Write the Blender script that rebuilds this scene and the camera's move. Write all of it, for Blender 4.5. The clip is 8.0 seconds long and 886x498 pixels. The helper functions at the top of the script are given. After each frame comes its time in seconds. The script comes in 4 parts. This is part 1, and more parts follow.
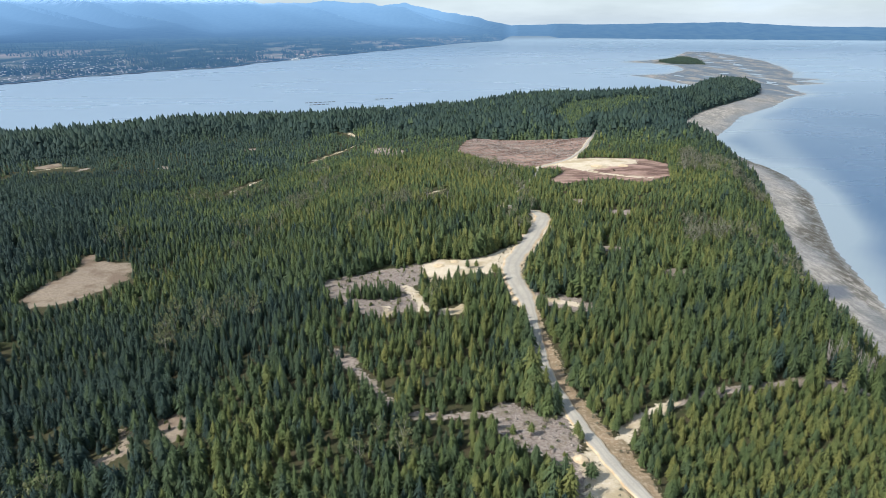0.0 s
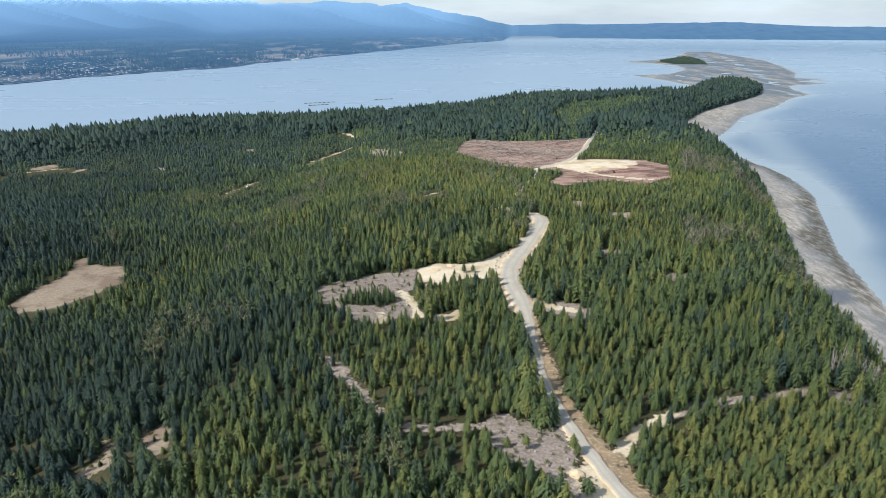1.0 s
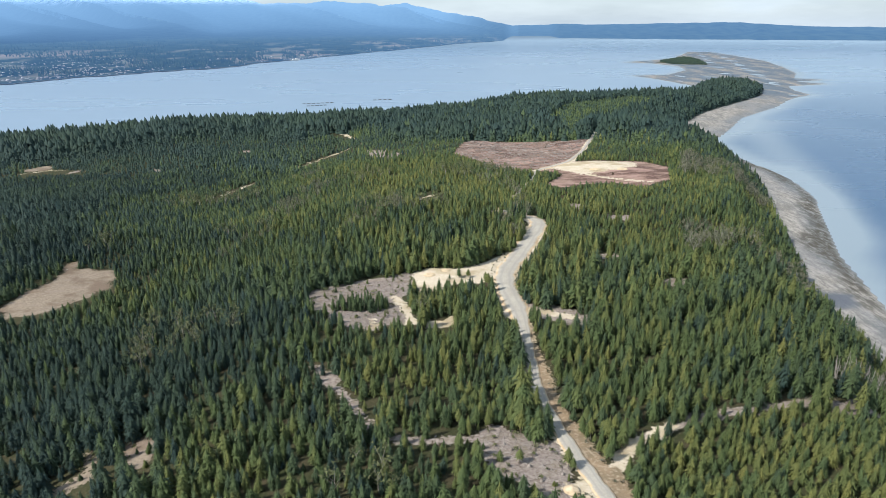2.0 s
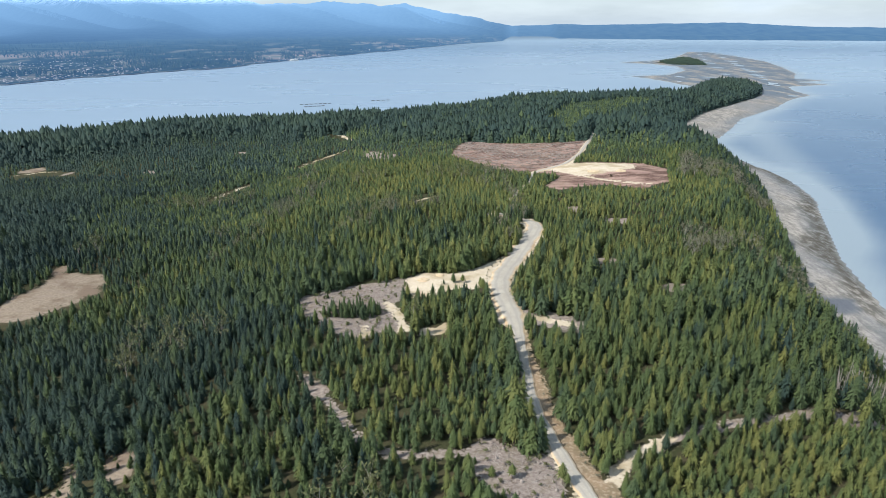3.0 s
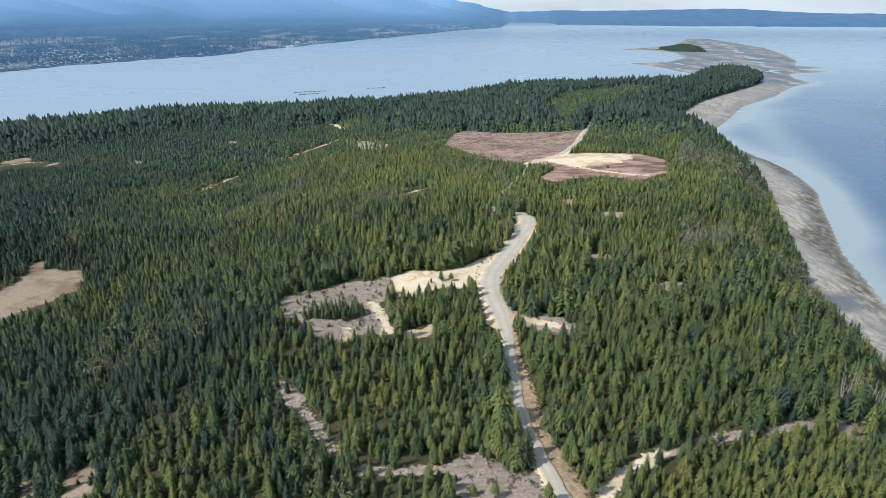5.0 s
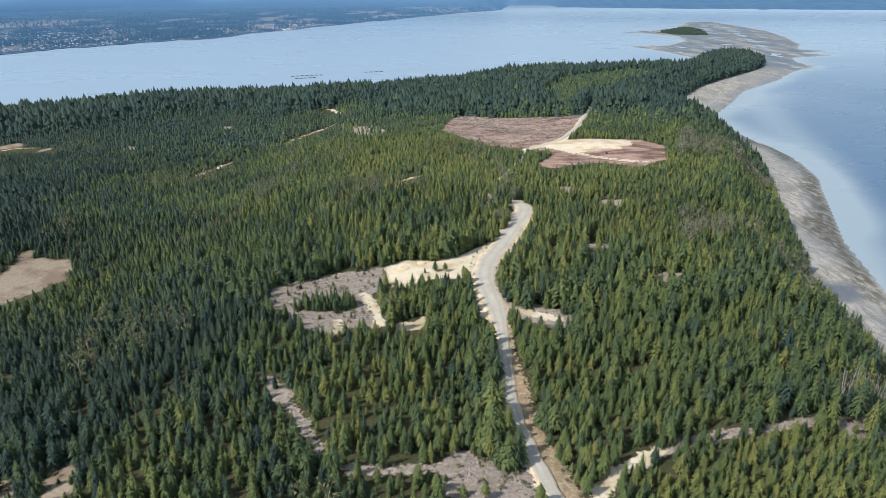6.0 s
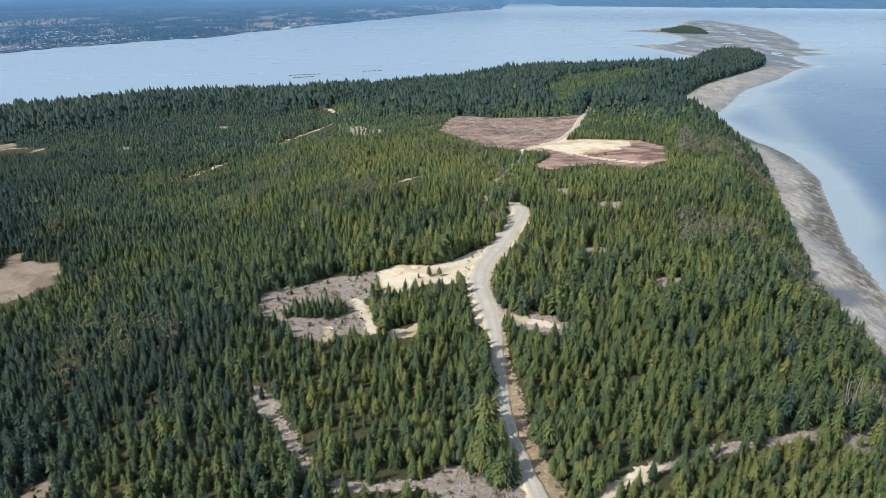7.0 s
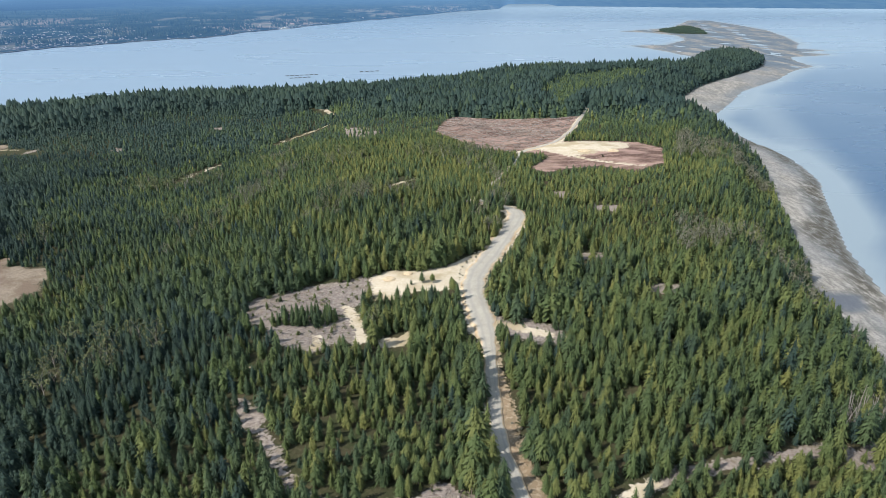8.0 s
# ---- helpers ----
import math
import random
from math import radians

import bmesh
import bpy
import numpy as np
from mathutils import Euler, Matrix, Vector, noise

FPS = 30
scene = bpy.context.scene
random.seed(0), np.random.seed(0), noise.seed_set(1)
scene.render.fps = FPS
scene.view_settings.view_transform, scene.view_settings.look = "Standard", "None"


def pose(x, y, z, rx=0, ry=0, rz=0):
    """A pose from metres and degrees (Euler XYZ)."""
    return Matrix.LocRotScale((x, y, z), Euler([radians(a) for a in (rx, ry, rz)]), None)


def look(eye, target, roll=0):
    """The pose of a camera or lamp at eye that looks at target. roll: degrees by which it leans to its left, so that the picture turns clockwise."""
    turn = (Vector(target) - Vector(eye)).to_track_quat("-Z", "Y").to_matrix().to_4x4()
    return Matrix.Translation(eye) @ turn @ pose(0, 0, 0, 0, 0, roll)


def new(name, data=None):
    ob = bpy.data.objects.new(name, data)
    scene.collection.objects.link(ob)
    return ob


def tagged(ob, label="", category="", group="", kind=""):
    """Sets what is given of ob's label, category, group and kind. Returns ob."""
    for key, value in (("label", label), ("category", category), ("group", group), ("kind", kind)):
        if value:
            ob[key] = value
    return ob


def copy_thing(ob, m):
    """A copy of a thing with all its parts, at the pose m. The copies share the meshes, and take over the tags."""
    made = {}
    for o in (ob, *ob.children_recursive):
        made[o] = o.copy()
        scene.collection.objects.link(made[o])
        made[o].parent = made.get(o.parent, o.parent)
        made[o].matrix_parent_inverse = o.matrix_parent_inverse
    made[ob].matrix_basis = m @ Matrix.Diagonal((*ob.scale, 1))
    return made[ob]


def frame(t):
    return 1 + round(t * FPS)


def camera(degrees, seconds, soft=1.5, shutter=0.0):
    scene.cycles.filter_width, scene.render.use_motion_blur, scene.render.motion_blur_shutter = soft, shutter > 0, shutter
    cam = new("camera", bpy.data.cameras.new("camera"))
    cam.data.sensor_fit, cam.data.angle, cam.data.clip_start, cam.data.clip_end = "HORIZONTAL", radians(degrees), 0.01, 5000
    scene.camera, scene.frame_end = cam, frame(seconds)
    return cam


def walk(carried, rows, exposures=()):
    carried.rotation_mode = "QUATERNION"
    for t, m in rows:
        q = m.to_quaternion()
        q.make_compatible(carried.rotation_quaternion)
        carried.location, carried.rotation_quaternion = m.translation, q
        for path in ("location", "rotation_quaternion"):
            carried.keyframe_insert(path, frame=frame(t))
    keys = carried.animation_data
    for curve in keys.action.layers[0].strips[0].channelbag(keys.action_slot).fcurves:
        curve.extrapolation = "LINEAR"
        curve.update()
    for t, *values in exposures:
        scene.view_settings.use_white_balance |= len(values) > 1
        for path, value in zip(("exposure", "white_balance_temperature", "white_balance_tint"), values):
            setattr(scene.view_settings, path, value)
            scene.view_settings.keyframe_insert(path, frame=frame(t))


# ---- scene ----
def aim(x, y, z, yaw, pitch, roll):
    """A camera pose: heading, tilt and lean in degrees."""
    return pose(x, y, z, 90 + pitch, 0, yaw) @ pose(0, 0, 0, 0, 0, roll)


cam = camera(70.47, 8.0, soft=0.6)
PATH = [
    (0.0, aim(0.00, 0.00, 118.00, -0.008, -19.674, -0.312)),
    (0.5, aim(1.36, 3.09, 117.99, 0.065, -19.673, -0.325)),
    (1.0, aim(2.72, 6.19, 117.98, 0.114, -19.675, -0.335)),
    (1.5, aim(4.07, 9.30, 117.97, 0.138, -19.673, -0.341)),
    (3.0, aim(8.11, 18.69, 117.97, 0.100, -19.632, -0.345)),
    (3.5, aim(9.45, 21.84, 117.98, 0.068, -19.635, -0.342)),
    (4.0, aim(10.79, 25.00, 117.98, 0.036, -19.646, -0.337)),
    (4.2, aim(11.32, 26.27, 117.99, 0.025, -19.690, -0.335)),
    (4.4, aim(11.85, 27.54, 117.99, 0.014, -19.810, -0.333)),
    (4.7, aim(12.65, 29.44, 118.00, 0.001, -20.280, -0.329)),
    (5.8, aim(15.56, 36.47, 118.04, -0.019, -21.880, -0.314)),
    (6.0, aim(16.09, 37.75, 118.05, -0.019, -22.160, -0.312)),
    (6.2, aim(16.62, 39.04, 118.06, -0.019, -22.260, -0.309)),
    (6.5, aim(17.40, 40.97, 118.07, -0.018, -22.271, -0.305)),
    (7.0, aim(18.72, 44.20, 118.10, -0.025, -22.273, -0.299)),
    (7.5, aim(20.03, 47.43, 118.13, -0.053, -22.272, -0.295)),
    (8.0, aim(21.33, 50.68, 118.16, -0.124, -22.270, -0.291)),
]
walk(cam, PATH)

# ---- light ----
SUN_EL, SUN_AZ = 44.0, 244.0  # degrees; azimuth clockwise from +y
world = bpy.data.worlds.new("sky")
scene.world = world
world.use_nodes = True
wn, wl = world.node_tree.nodes, world.node_tree.links
wn.clear()
w_out, w_bg = wn.new("ShaderNodeOutputWorld"), wn.new("ShaderNodeBackground")
w_sky = wn.new("ShaderNodeTexSky")
w_sky.sky_type, w_sky.sun_disc = "NISHITA", False
w_sky.sun_elevation, w_sky.sun_rotation = radians(SUN_EL), radians(SUN_AZ)
w_sky.air_density, w_sky.dust_density, w_sky.ozone_density = 1.0, 0.5, 3.0
# thin cloud all over the sky
w_co, w_map, w_noise = wn.new("ShaderNodeTexCoord"), wn.new("ShaderNodeMapping"), wn.new("ShaderNodeTexNoise")
w_map.inputs["Scale"].default_value = (1.0, 1.0, 5.0)
w_noise.inputs["Scale"].default_value, w_noise.inputs["Detail"].default_value = 2.6, 7.0
w_ramp, w_mix = wn.new("ShaderNodeMapRange"), wn.new("ShaderNodeMix")
w_ramp.inputs[1].default_value, w_ramp.inputs[2].default_value = 0.35, 0.68
w_ramp.inputs[3].default_value, w_ramp.inputs[4].default_value = 0.35, 0.85
w_mix.data_type = "RGBA"
w_tone, w_bank = wn.new("ShaderNodeMix"), wn.new("ShaderNodeTexNoise")
w_tone.data_type = "RGBA"
w_tone.inputs["A"].default_value, w_tone.inputs["B"].default_value = (4.0, 5.0, 6.2, 1), (5.5, 6.6, 7.8, 1)
w_bank.inputs["Scale"].default_value, w_bank.inputs["Detail"].default_value = 5.0, 8.0
wl.new(w_map.outputs["Vector"], w_bank.inputs["Vector"])
w_edge = wn.new("ShaderNodeMapRange")
w_edge.inputs[1].default_value, w_edge.inputs[2].default_value = 0.38, 0.62
wl.new(w_bank.outputs["Fac"], w_edge.inputs[0])
wl.new(w_edge.outputs[0], w_tone.inputs["Factor"])
wl.new(w_tone.outputs["Result"], w_mix.inputs["B"])
wl.new(w_co.outputs["Generated"], w_map.inputs["Vector"])
wl.new(w_map.outputs["Vector"], w_noise.inputs["Vector"])
wl.new(w_noise.outputs["Fac"], w_ramp.inputs[0])
# pale haze low over the horizon, all round
w_sep, w_low, w_max = wn.new("ShaderNodeSeparateXYZ"), wn.new("ShaderNodeMapRange"), wn.new("ShaderNodeMath")
w_low.inputs[1].default_value, w_low.inputs[2].default_value = 0.0, 0.16
w_low.inputs[3].default_value, w_low.inputs[4].default_value = 0.80, 0.0
w_max.operation = "MAXIMUM"
wl.new(w_co.outputs["Generated"], w_sep.inputs[0])
wl.new(w_sep.outputs[2], w_low.inputs[0])
wl.new(w_low.outputs[0], w_max.inputs[0])
wl.new(w_ramp.outputs[0], w_max.inputs[1])
wl.new(w_max.outputs[0], w_mix.inputs["Factor"])
wl.new(w_sky.outputs["Color"], w_mix.inputs["A"])
wl.new(w_mix.outputs["Result"], w_bg.inputs["Color"])
wl.new(w_bg.outputs["Background"], w_out.inputs["Surface"])
w_bg.inputs["Strength"].default_value = 0.12

sun = new("sun", bpy.data.lights.new("sun", "SUN"))
sun.data.energy, sun.data.angle, sun.data.color = 4.9, radians(0.6), (1.0, 0.96, 0.90)
sun_dir = Vector((math.sin(radians(SUN_AZ)) * math.cos(radians(SUN_EL)), math.cos(radians(SUN_AZ)) * math.cos(radians(SUN_EL)), math.sin(radians(SUN_EL))))
sun.matrix_world = look(sun_dir * 900, (0, 0, 0))
scene.view_settings.exposure = 0.2


# ---- materials ----
class Mat:
    """A node material with short ways to noise, ramps and mixes."""

    def __init__(self, name, rough=0.8, spec=0.3):
        self.m = bpy.data.materials.new(name)
        self.m.use_nodes = True
        self.t = self.m.node_tree
        self.b = self.t.nodes["Principled BSDF"]
        self.b.inputs["Roughness"].default_value = rough
        self.b.inputs["Specular IOR Level"].default_value = spec

    def node(self, kind):
        return self.t.nodes.new("ShaderNode" + kind)

    def link(self, a, b):
        self.t.links.new(a, b)

    def put(self, socket, value):
        if isinstance(value, (int, float)):
            socket.default_value = value
        elif isinstance(value, tuple):
            socket.default_value = (*value, 1) if len(value) == 3 and socket.type == "RGBA" else value
        else:
            self.link(value, socket)

    def where(self, scale=(1, 1, 1), attr=None):
        mp = self.node("Mapping")
        mp.inputs["Scale"].default_value = scale
        src = self.attr(attr, "Vector") if attr else self.node("NewGeometry").outputs["Position"]
        self.link(src, mp.inputs["Vector"])
        return mp.outputs["Vector"]

    def noise(self, scale, detail=4.0, vec=None, rough=0.55):
        n = self.node("TexNoise")
        n.inputs["Scale"].default_value, n.inputs["Detail"].default_value, n.inputs["Roughness"].default_value = scale, detail, rough
        self.link(vec or self.where(), n.inputs["Vector"])
        return n.outputs["Fac"]

    def attr(self, name, out="Fac"):
        a = self.node("Attribute")
        a.attribute_name = name
        return a.outputs[out]

    def span(self, v, a, b, c=0.0, d=1.0):
        r = self.node("MapRange")
        for i, q in enumerate((v, a, b, c, d)):
            self.put(r.inputs[i], q)
        return r.outputs[0]

    def math(self, op, a, b=0.0):
        n = self.node("Math")
        n.operation = op
        self.put(n.inputs[0], a), self.put(n.inputs[1], b)
        return n.outputs[0]

    def mix(self, f, a, b, how="MIX"):
        n = self.node("Mix")
        n.data_type, n.blend_type = "RGBA", how
        self.put(n.inputs["Factor"], f), self.put(n.inputs["A"], a), self.put(n.inputs["B"], b)
        return n.outputs["Result"]

    def bump(self, h, strength=0.4, dist=0.2):
        n = self.node("Bump")
        n.inputs["Strength"].default_value, n.inputs["Distance"].default_value = strength, dist
        self.link(h, n.inputs["Height"])
        self.link(n.outputs["Normal"], self.b.inputs["Normal"])

    def colour(self, c):
        self.put(self.b.inputs["Base Color"], c)
        return self


def needles(name, single=False):
    """Conifer foliage: blue-green to yellow-green from tree to tree; the blue-green end also carries the haze over far
    stands.
    """
    k = Mat(name, 0.75, 0.15)
    if single:
        tint = k.span(k.node("ObjectInfo").outputs["Random"], 0, 1, 0.25, 0.8)
    else:
        tint = k.attr("tint")
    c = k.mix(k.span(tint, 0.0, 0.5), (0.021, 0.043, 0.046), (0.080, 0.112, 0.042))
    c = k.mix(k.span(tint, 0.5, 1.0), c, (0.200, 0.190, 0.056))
    spray = k.noise(2.2, 3, None, 0.65)
    c = k.mix(k.span(spray, 0.52, 0.72, 0, 0.32), c, (0.135, 0.165, 0.070))
    c = k.mix(k.span(k.noise(0.7, 3), 0.35, 0.75, 0, 0.4), c, (0.046, 0.068, 0.028))
    c = k.mix(k.span(k.noise(0.012, 3), 0.4, 0.7, 0, 0.18), c, (0.072, 0.100, 0.030))
    k.bump(spray, 0.5, 0.4)
    return k.colour(c).m


def bark(name="bark", pale=False):
    k = Mat(name, 0.9, 0.1)
    a, b = ((0.34, 0.31, 0.28), (0.20, 0.18, 0.16)) if pale else ((0.24, 0.20, 0.17), (0.13, 0.105, 0.09))
    return k.colour(k.mix(k.span(k.noise(2.0, 4, k.where((1, 1, 0.2))), 0.35, 0.65), a, b)).m


def ground_material():
    k = Mat("ground_soil", 0.95, 0.08)
    fine, mid, big = k.noise(0.9, 6), k.noise(0.16, 5), k.noise(0.03, 4)
    c = k.mix(k.span(mid, 0.35, 0.65), (0.060, 0.052, 0.030), (0.036, 0.046, 0.020))
    c = k.mix(k.span(fine, 0.5, 0.75, 0, 0.5), c, (0.12, 0.095, 0.06))

    def edge(name, w=0.55):
        wob = k.math("MULTIPLY", k.math("SUBTRACT", k.math("ADD", fine, mid), 1.0), w * 2.2)
        return k.span(k.math("ADD", k.attr(name), wob), 0.40, 0.60)

    streak = k.noise(0.10, 6, k.where((0.5, 1.6, 1)))
    grass = k.mix(k.span(fine, 0.35, 0.7), (0.29, 0.235, 0.175), (0.19, 0.155, 0.12))
    grass = k.mix(k.span(streak, 0.5, 0.66, 0, 0.6), grass, (0.26, 0.21, 0.17))
    grass = k.mix(k.span(k.noise(0.045, 6, None, 0.65), 0.50, 0.60, 0, 0.7), grass, (0.15, 0.105, 0.075))
    c = k.mix(edge("grass"), c, grass)
    slash = k.mix(k.span(fine, 0.3, 0.7), (0.17, 0.135, 0.115), (0.33, 0.285, 0.25))
    slash = k.mix(k.span(mid, 0.5, 0.7, 0, 0.6), slash, (0.19, 0.16, 0.10))
    c = k.mix(edge("slash"), c, slash)
    red = k.mix(k.span(k.noise(0.05, 8, k.where((0.6, 1.5, 1)), 0.7), 0.43, 0.57), (0.33, 0.22, 0.18), (0.115, 0.068, 0.054))
    red = k.mix(k.span(k.noise(0.022, 4), 0.5, 0.65, 0, 0.5), red, (0.30, 0.215, 0.16))
    red = k.mix(k.span(fine, 0.52, 0.72, 0, 0.7), red, (0.36, 0.28, 0.24))
    c = k.mix(edge("red"), c, red)
    sand = k.mix(k.span(mid, 0.3, 0.7), (0.60, 0.52, 0.40), (0.47, 0.39, 0.28))
    sand = k.mix(k.span(fine, 0.45, 0.75, 0, 0.5), sand, (0.68, 0.62, 0.51))
    sand = k.mix(k.span(k.noise(0.055, 6), 0.46, 0.60, 0, 0.8), sand, (0.36, 0.29, 0.18))
    c = k.mix(edge("sand"), c, sand)
    clay = k.mix(k.span(mid, 0.35, 0.65), (0.31, 0.225, 0.145), (0.20, 0.155, 0.10))
    clay = k.mix(k.span(fine, 0.5, 0.7, 0, 0.6), clay, (0.46, 0.38, 0.28))
    c = k.mix(edge("clay"), c, clay)
    # tidal flats: dry sand, weed and wet mud in long streaks
    long2 = k.noise(0.012, 5, k.where((1.4, 0.6, 1)), 0.6)
    pebbles = k.noise(0.8, 5, None, 0.7)
    ripple = k.noise(0.22, 8, k.where((1.3, 0.4, 1)), 0.75)
    flat = k.mix(k.span(ripple, 0.42, 0.58), (0.36, 0.335, 0.30), (0.20, 0.19, 0.17))
    flat = k.mix(k.span(long2, 0.50, 0.60, 0, 0.6), flat, (0.20, 0.205, 0.21))
    patch = k.noise(0.055, 8, k.where((1.2, 0.5, 1)), 0.65)
    flat = k.mix(k.span(patch, 0.52, 0.58, 0, 0.75), flat, (0.17, 0.165, 0.155))
    flat = k.mix(k.span(pebbles, 0.52, 0.72, 0, 0.6), flat, (0.46, 0.43, 0.39))
    flat = k.mix(k.span(pebbles, 0.48, 0.30, 0, 0.7), flat, (0.14, 0.13, 0.115))
    spit = k.noise(0.022, 9, k.where((1.2, 0.25, 1)), 0.72)
    flat = k.mix(k.math("MULTIPLY", k.attr("wet"), k.span(spit, 0.40, 0.52)), flat, (0.12, 0.15, 0.18))
    flat = k.mix(k.math("MULTIPLY", k.attr("wet"), k.span(spit, 0.60, 0.66, 0, 0.8)), flat, (0.07, 0.07, 0.06))
    flat = k.mix(k.math("MULTIPLY", k.attr("weed"), k.span(ripple, 0.36, 0.54)), flat, (0.085, 0.080, 0.066))
    flat = k.mix(k.math("MULTIPLY", k.attr("pool"), 0.9), flat, (0.10, 0.115, 0.14))
    c = k.mix(k.attr("shore"), c, flat)
    c = k.mix(edge("cliff"), c, k.mix(k.span(fine, 0.4, 0.6), (0.75, 0.70, 0.62), (0.50, 0.44, 0.36)))
    k.bump(k.math("ADD", fine, mid), 0.6, 0.5)
    return k.colour(c).m


def road_material():
    k = Mat("gravel_road", 0.9, 0.15)
    fine, mid = k.noise(1.6, 6), k.noise(0.2, 4)
    c = k.mix(k.span(mid, 0.3, 0.7), (0.41, 0.38, 0.32), (0.32, 0.295, 0.25))
    c = k.mix(k.span(fine, 0.4, 0.75, 0, 0.5), c, (0.52, 0.47, 0.39))
    lane = k.math("ABSOLUTE", k.attr("across"))
    rut = k.math("ABSOLUTE", k.math("SUBTRACT", lane, 0.42))
    c = k.mix(k.span(rut, 0.05, 0.22, 0.55, 0), c, (0.30, 0.285, 0.26))
    edge = k.span(k.math("ADD", lane, k.math("MULTIPLY", k.math("SUBTRACT", fine, 0.5), 0.5)), 0.78, 0.98)
    c = k.mix(edge, c, k.mix(k.span(mid, 0.35, 0.65), (0.60, 0.48, 0.33), (0.46, 0.33, 0.20)))
    k.bump(fine, 0.4, 0.1)
    return k.colour(c).m


def water_material():
    k = Mat("sea_water", 0.16, 0.5)
    k.b.inputs["IOR"].default_value = 1.333
    drift = k.noise(0.004, 5, k.where((1.0, 0.35, 1)))
    # sky sheen put into the base colour: pale west and far off, dark near east
    water_sheen = k.mix(k.attr("east"), (0.205, 0.285, 0.365), (0.045, 0.100, 0.180))
    water_sheen = k.mix(k.span(drift, 0.35, 0.65, 0, 0.12), water_sheen, (0.24, 0.31, 0.38))
    near = k.math("ADD", k.attr("shallow"), k.math("MULTIPLY", k.math("SUBTRACT", drift, 0.5), 0.5))
    k.colour(k.mix(k.span(near, 0.15, 0.95), water_sheen, (0.235, 0.290, 0.325)))
    k.put(k.b.inputs["Roughness"], k.span(k.noise(0.0022, 4, k.where((0.6, 1.5, 1))), 0.4, 0.62, 0.27, 0.29))
    k.bump(k.noise(0.03, 2, k.where((1.0, 0.6, 1))), 0.03, 0.5)
    return k.m


def far_material(name, snow=False):
    """The hazy shore across the strait: a distant backdrop, with the haze of the air before it painted on as a glow."""
    k = Mat(name, 1.0, 0.0)
    a, b = k.noise(2.2, 6, k.where((1, 0.5, 1), "place")), k.noise(9.0, 5, k.where((1, 0.5, 1), "place"))
    c = k.mix(k.span(b, 0.35, 0.65), (0.010, 0.022, 0.026), (0.030, 0.048, 0.044))
    field = k.math("MULTIPLY", k.span(k.math("ADD", a, k.math("MULTIPLY", k.math("SUBTRACT", b, 0.5), 0.6)), 0.50, 0.58), k.attr("plain"))
    c = k.mix(field, c, k.mix(k.span(b, 0.35, 0.6), (0.26, 0.19, 0.16), (0.09, 0.10, 0.08)))
    c = k.mix(k.attr("strand"), c, (0.36, 0.35, 0.33))
    c = k.mix(k.math("MULTIPLY", k.attr("snow"), k.span(b, 0.38, 0.52)), c, (0.85, 0.88, 0.92))
    k.colour(c)
    # painted haze: blue emission, paler and stronger with distance
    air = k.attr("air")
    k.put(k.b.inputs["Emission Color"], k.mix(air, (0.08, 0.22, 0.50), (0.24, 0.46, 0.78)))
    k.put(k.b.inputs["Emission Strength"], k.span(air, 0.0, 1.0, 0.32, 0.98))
    return k.m


def plain(name, base, other, rough=0.7, scale=1.5, metal=0.0):
    k = Mat(name, rough, 0.3)
    k.b.inputs["Metallic"].default_value = metal
    return k.colour(k.mix(k.span(k.noise(scale, 4), 0.35, 0.65), base, other)).m


M_NEEDLE, M_NEEDLE1 = needles("conifer_needles"), needles("conifer_needles_single", True)
M_BARK, M_SNAG = bark(), bark("dead_wood", True)
M_GROUND, M_ROAD, M_WATER, M_FAR = ground_material(), road_material(), water_material(), far_material("far_shore")
M_WHITE = plain("white_paint", (0.80, 0.80, 0.78), (0.70, 0.70, 0.68))
M_ROOF = plain("grey_roofing", (0.25, 0.25, 0.26), (0.36, 0.35, 0.34))
M_RAFT = plain("wet_timber", (0.06, 0.06, 0.06), (0.10, 0.095, 0.09))
M_RUST = plain("dark_steel", (0.04, 0.035, 0.03), (0.09, 0.06, 0.03), 0.5)
M_DIRT = plain("sandy_dirt", (0.62, 0.50, 0.34), (0.48, 0.37, 0.24), 0.95, 0.8)

# ---- the lie of the land ----
SEA = -32.2
# shoreline of the island (foot of the bluffs), and the outer edge of the tidal flats
ISLAND = np.array([(70, -700), (120, -200), (160, 100), (196, 240), (213, 330), (256, 450), (307, 590), (325, 720), (308, 850), (350, 965),
                   (398, 1031), (460, 1133), (586, 1282), (689, 1404), (765, 1545), (700, 1620), (612, 1570), (560, 1420), (478, 1305), (341, 1245),
                   (219, 1245), (93, 1225), (17, 1110), (-125, 1085), (-249, 1008), (-414, 980), (-499, 900), (-575, 835), (-800, 640), (-1250, 300), (-1400, -700)], float)
FLATS = np.array([(110, -700), (225, -200), (240, 120), (240, 250), (247, 318), (261, 364), (274, 411), (297, 462), (319, 514), (342, 564), (351, 601), (359, 650), (360, 684), (356, 702), (356, 741), (362, 819), (367, 862), (392, 894),
                  (438, 965), (503, 1074), (567, 1145), (624, 1208), (734, 1358), (815, 1434), (834, 1537), (872, 1638), (1008, 1694), (955, 1768), (1075, 1816), (1014, 1880), (1113, 2053), (1237, 2385), (1353, 2755),
                  (1410, 3094), (1482, 3677), (1376, 3691), (1066, 3025), (905, 2846), (744, 2729), (840, 2638), (887, 2449), (834, 2234), (705, 2035), (582, 2009), (612, 1908), (628, 1808), (640, 1652),
                  (560, 1430), (300, 1262), (0, 1125), (-260, 1020), (-600, 850), (-1400, -700)], float)
ISLET = np.array([(868, 2670), (1032, 2930), (1128, 3020), (1096, 2790), (1012, 2500), (924, 2540)], float)
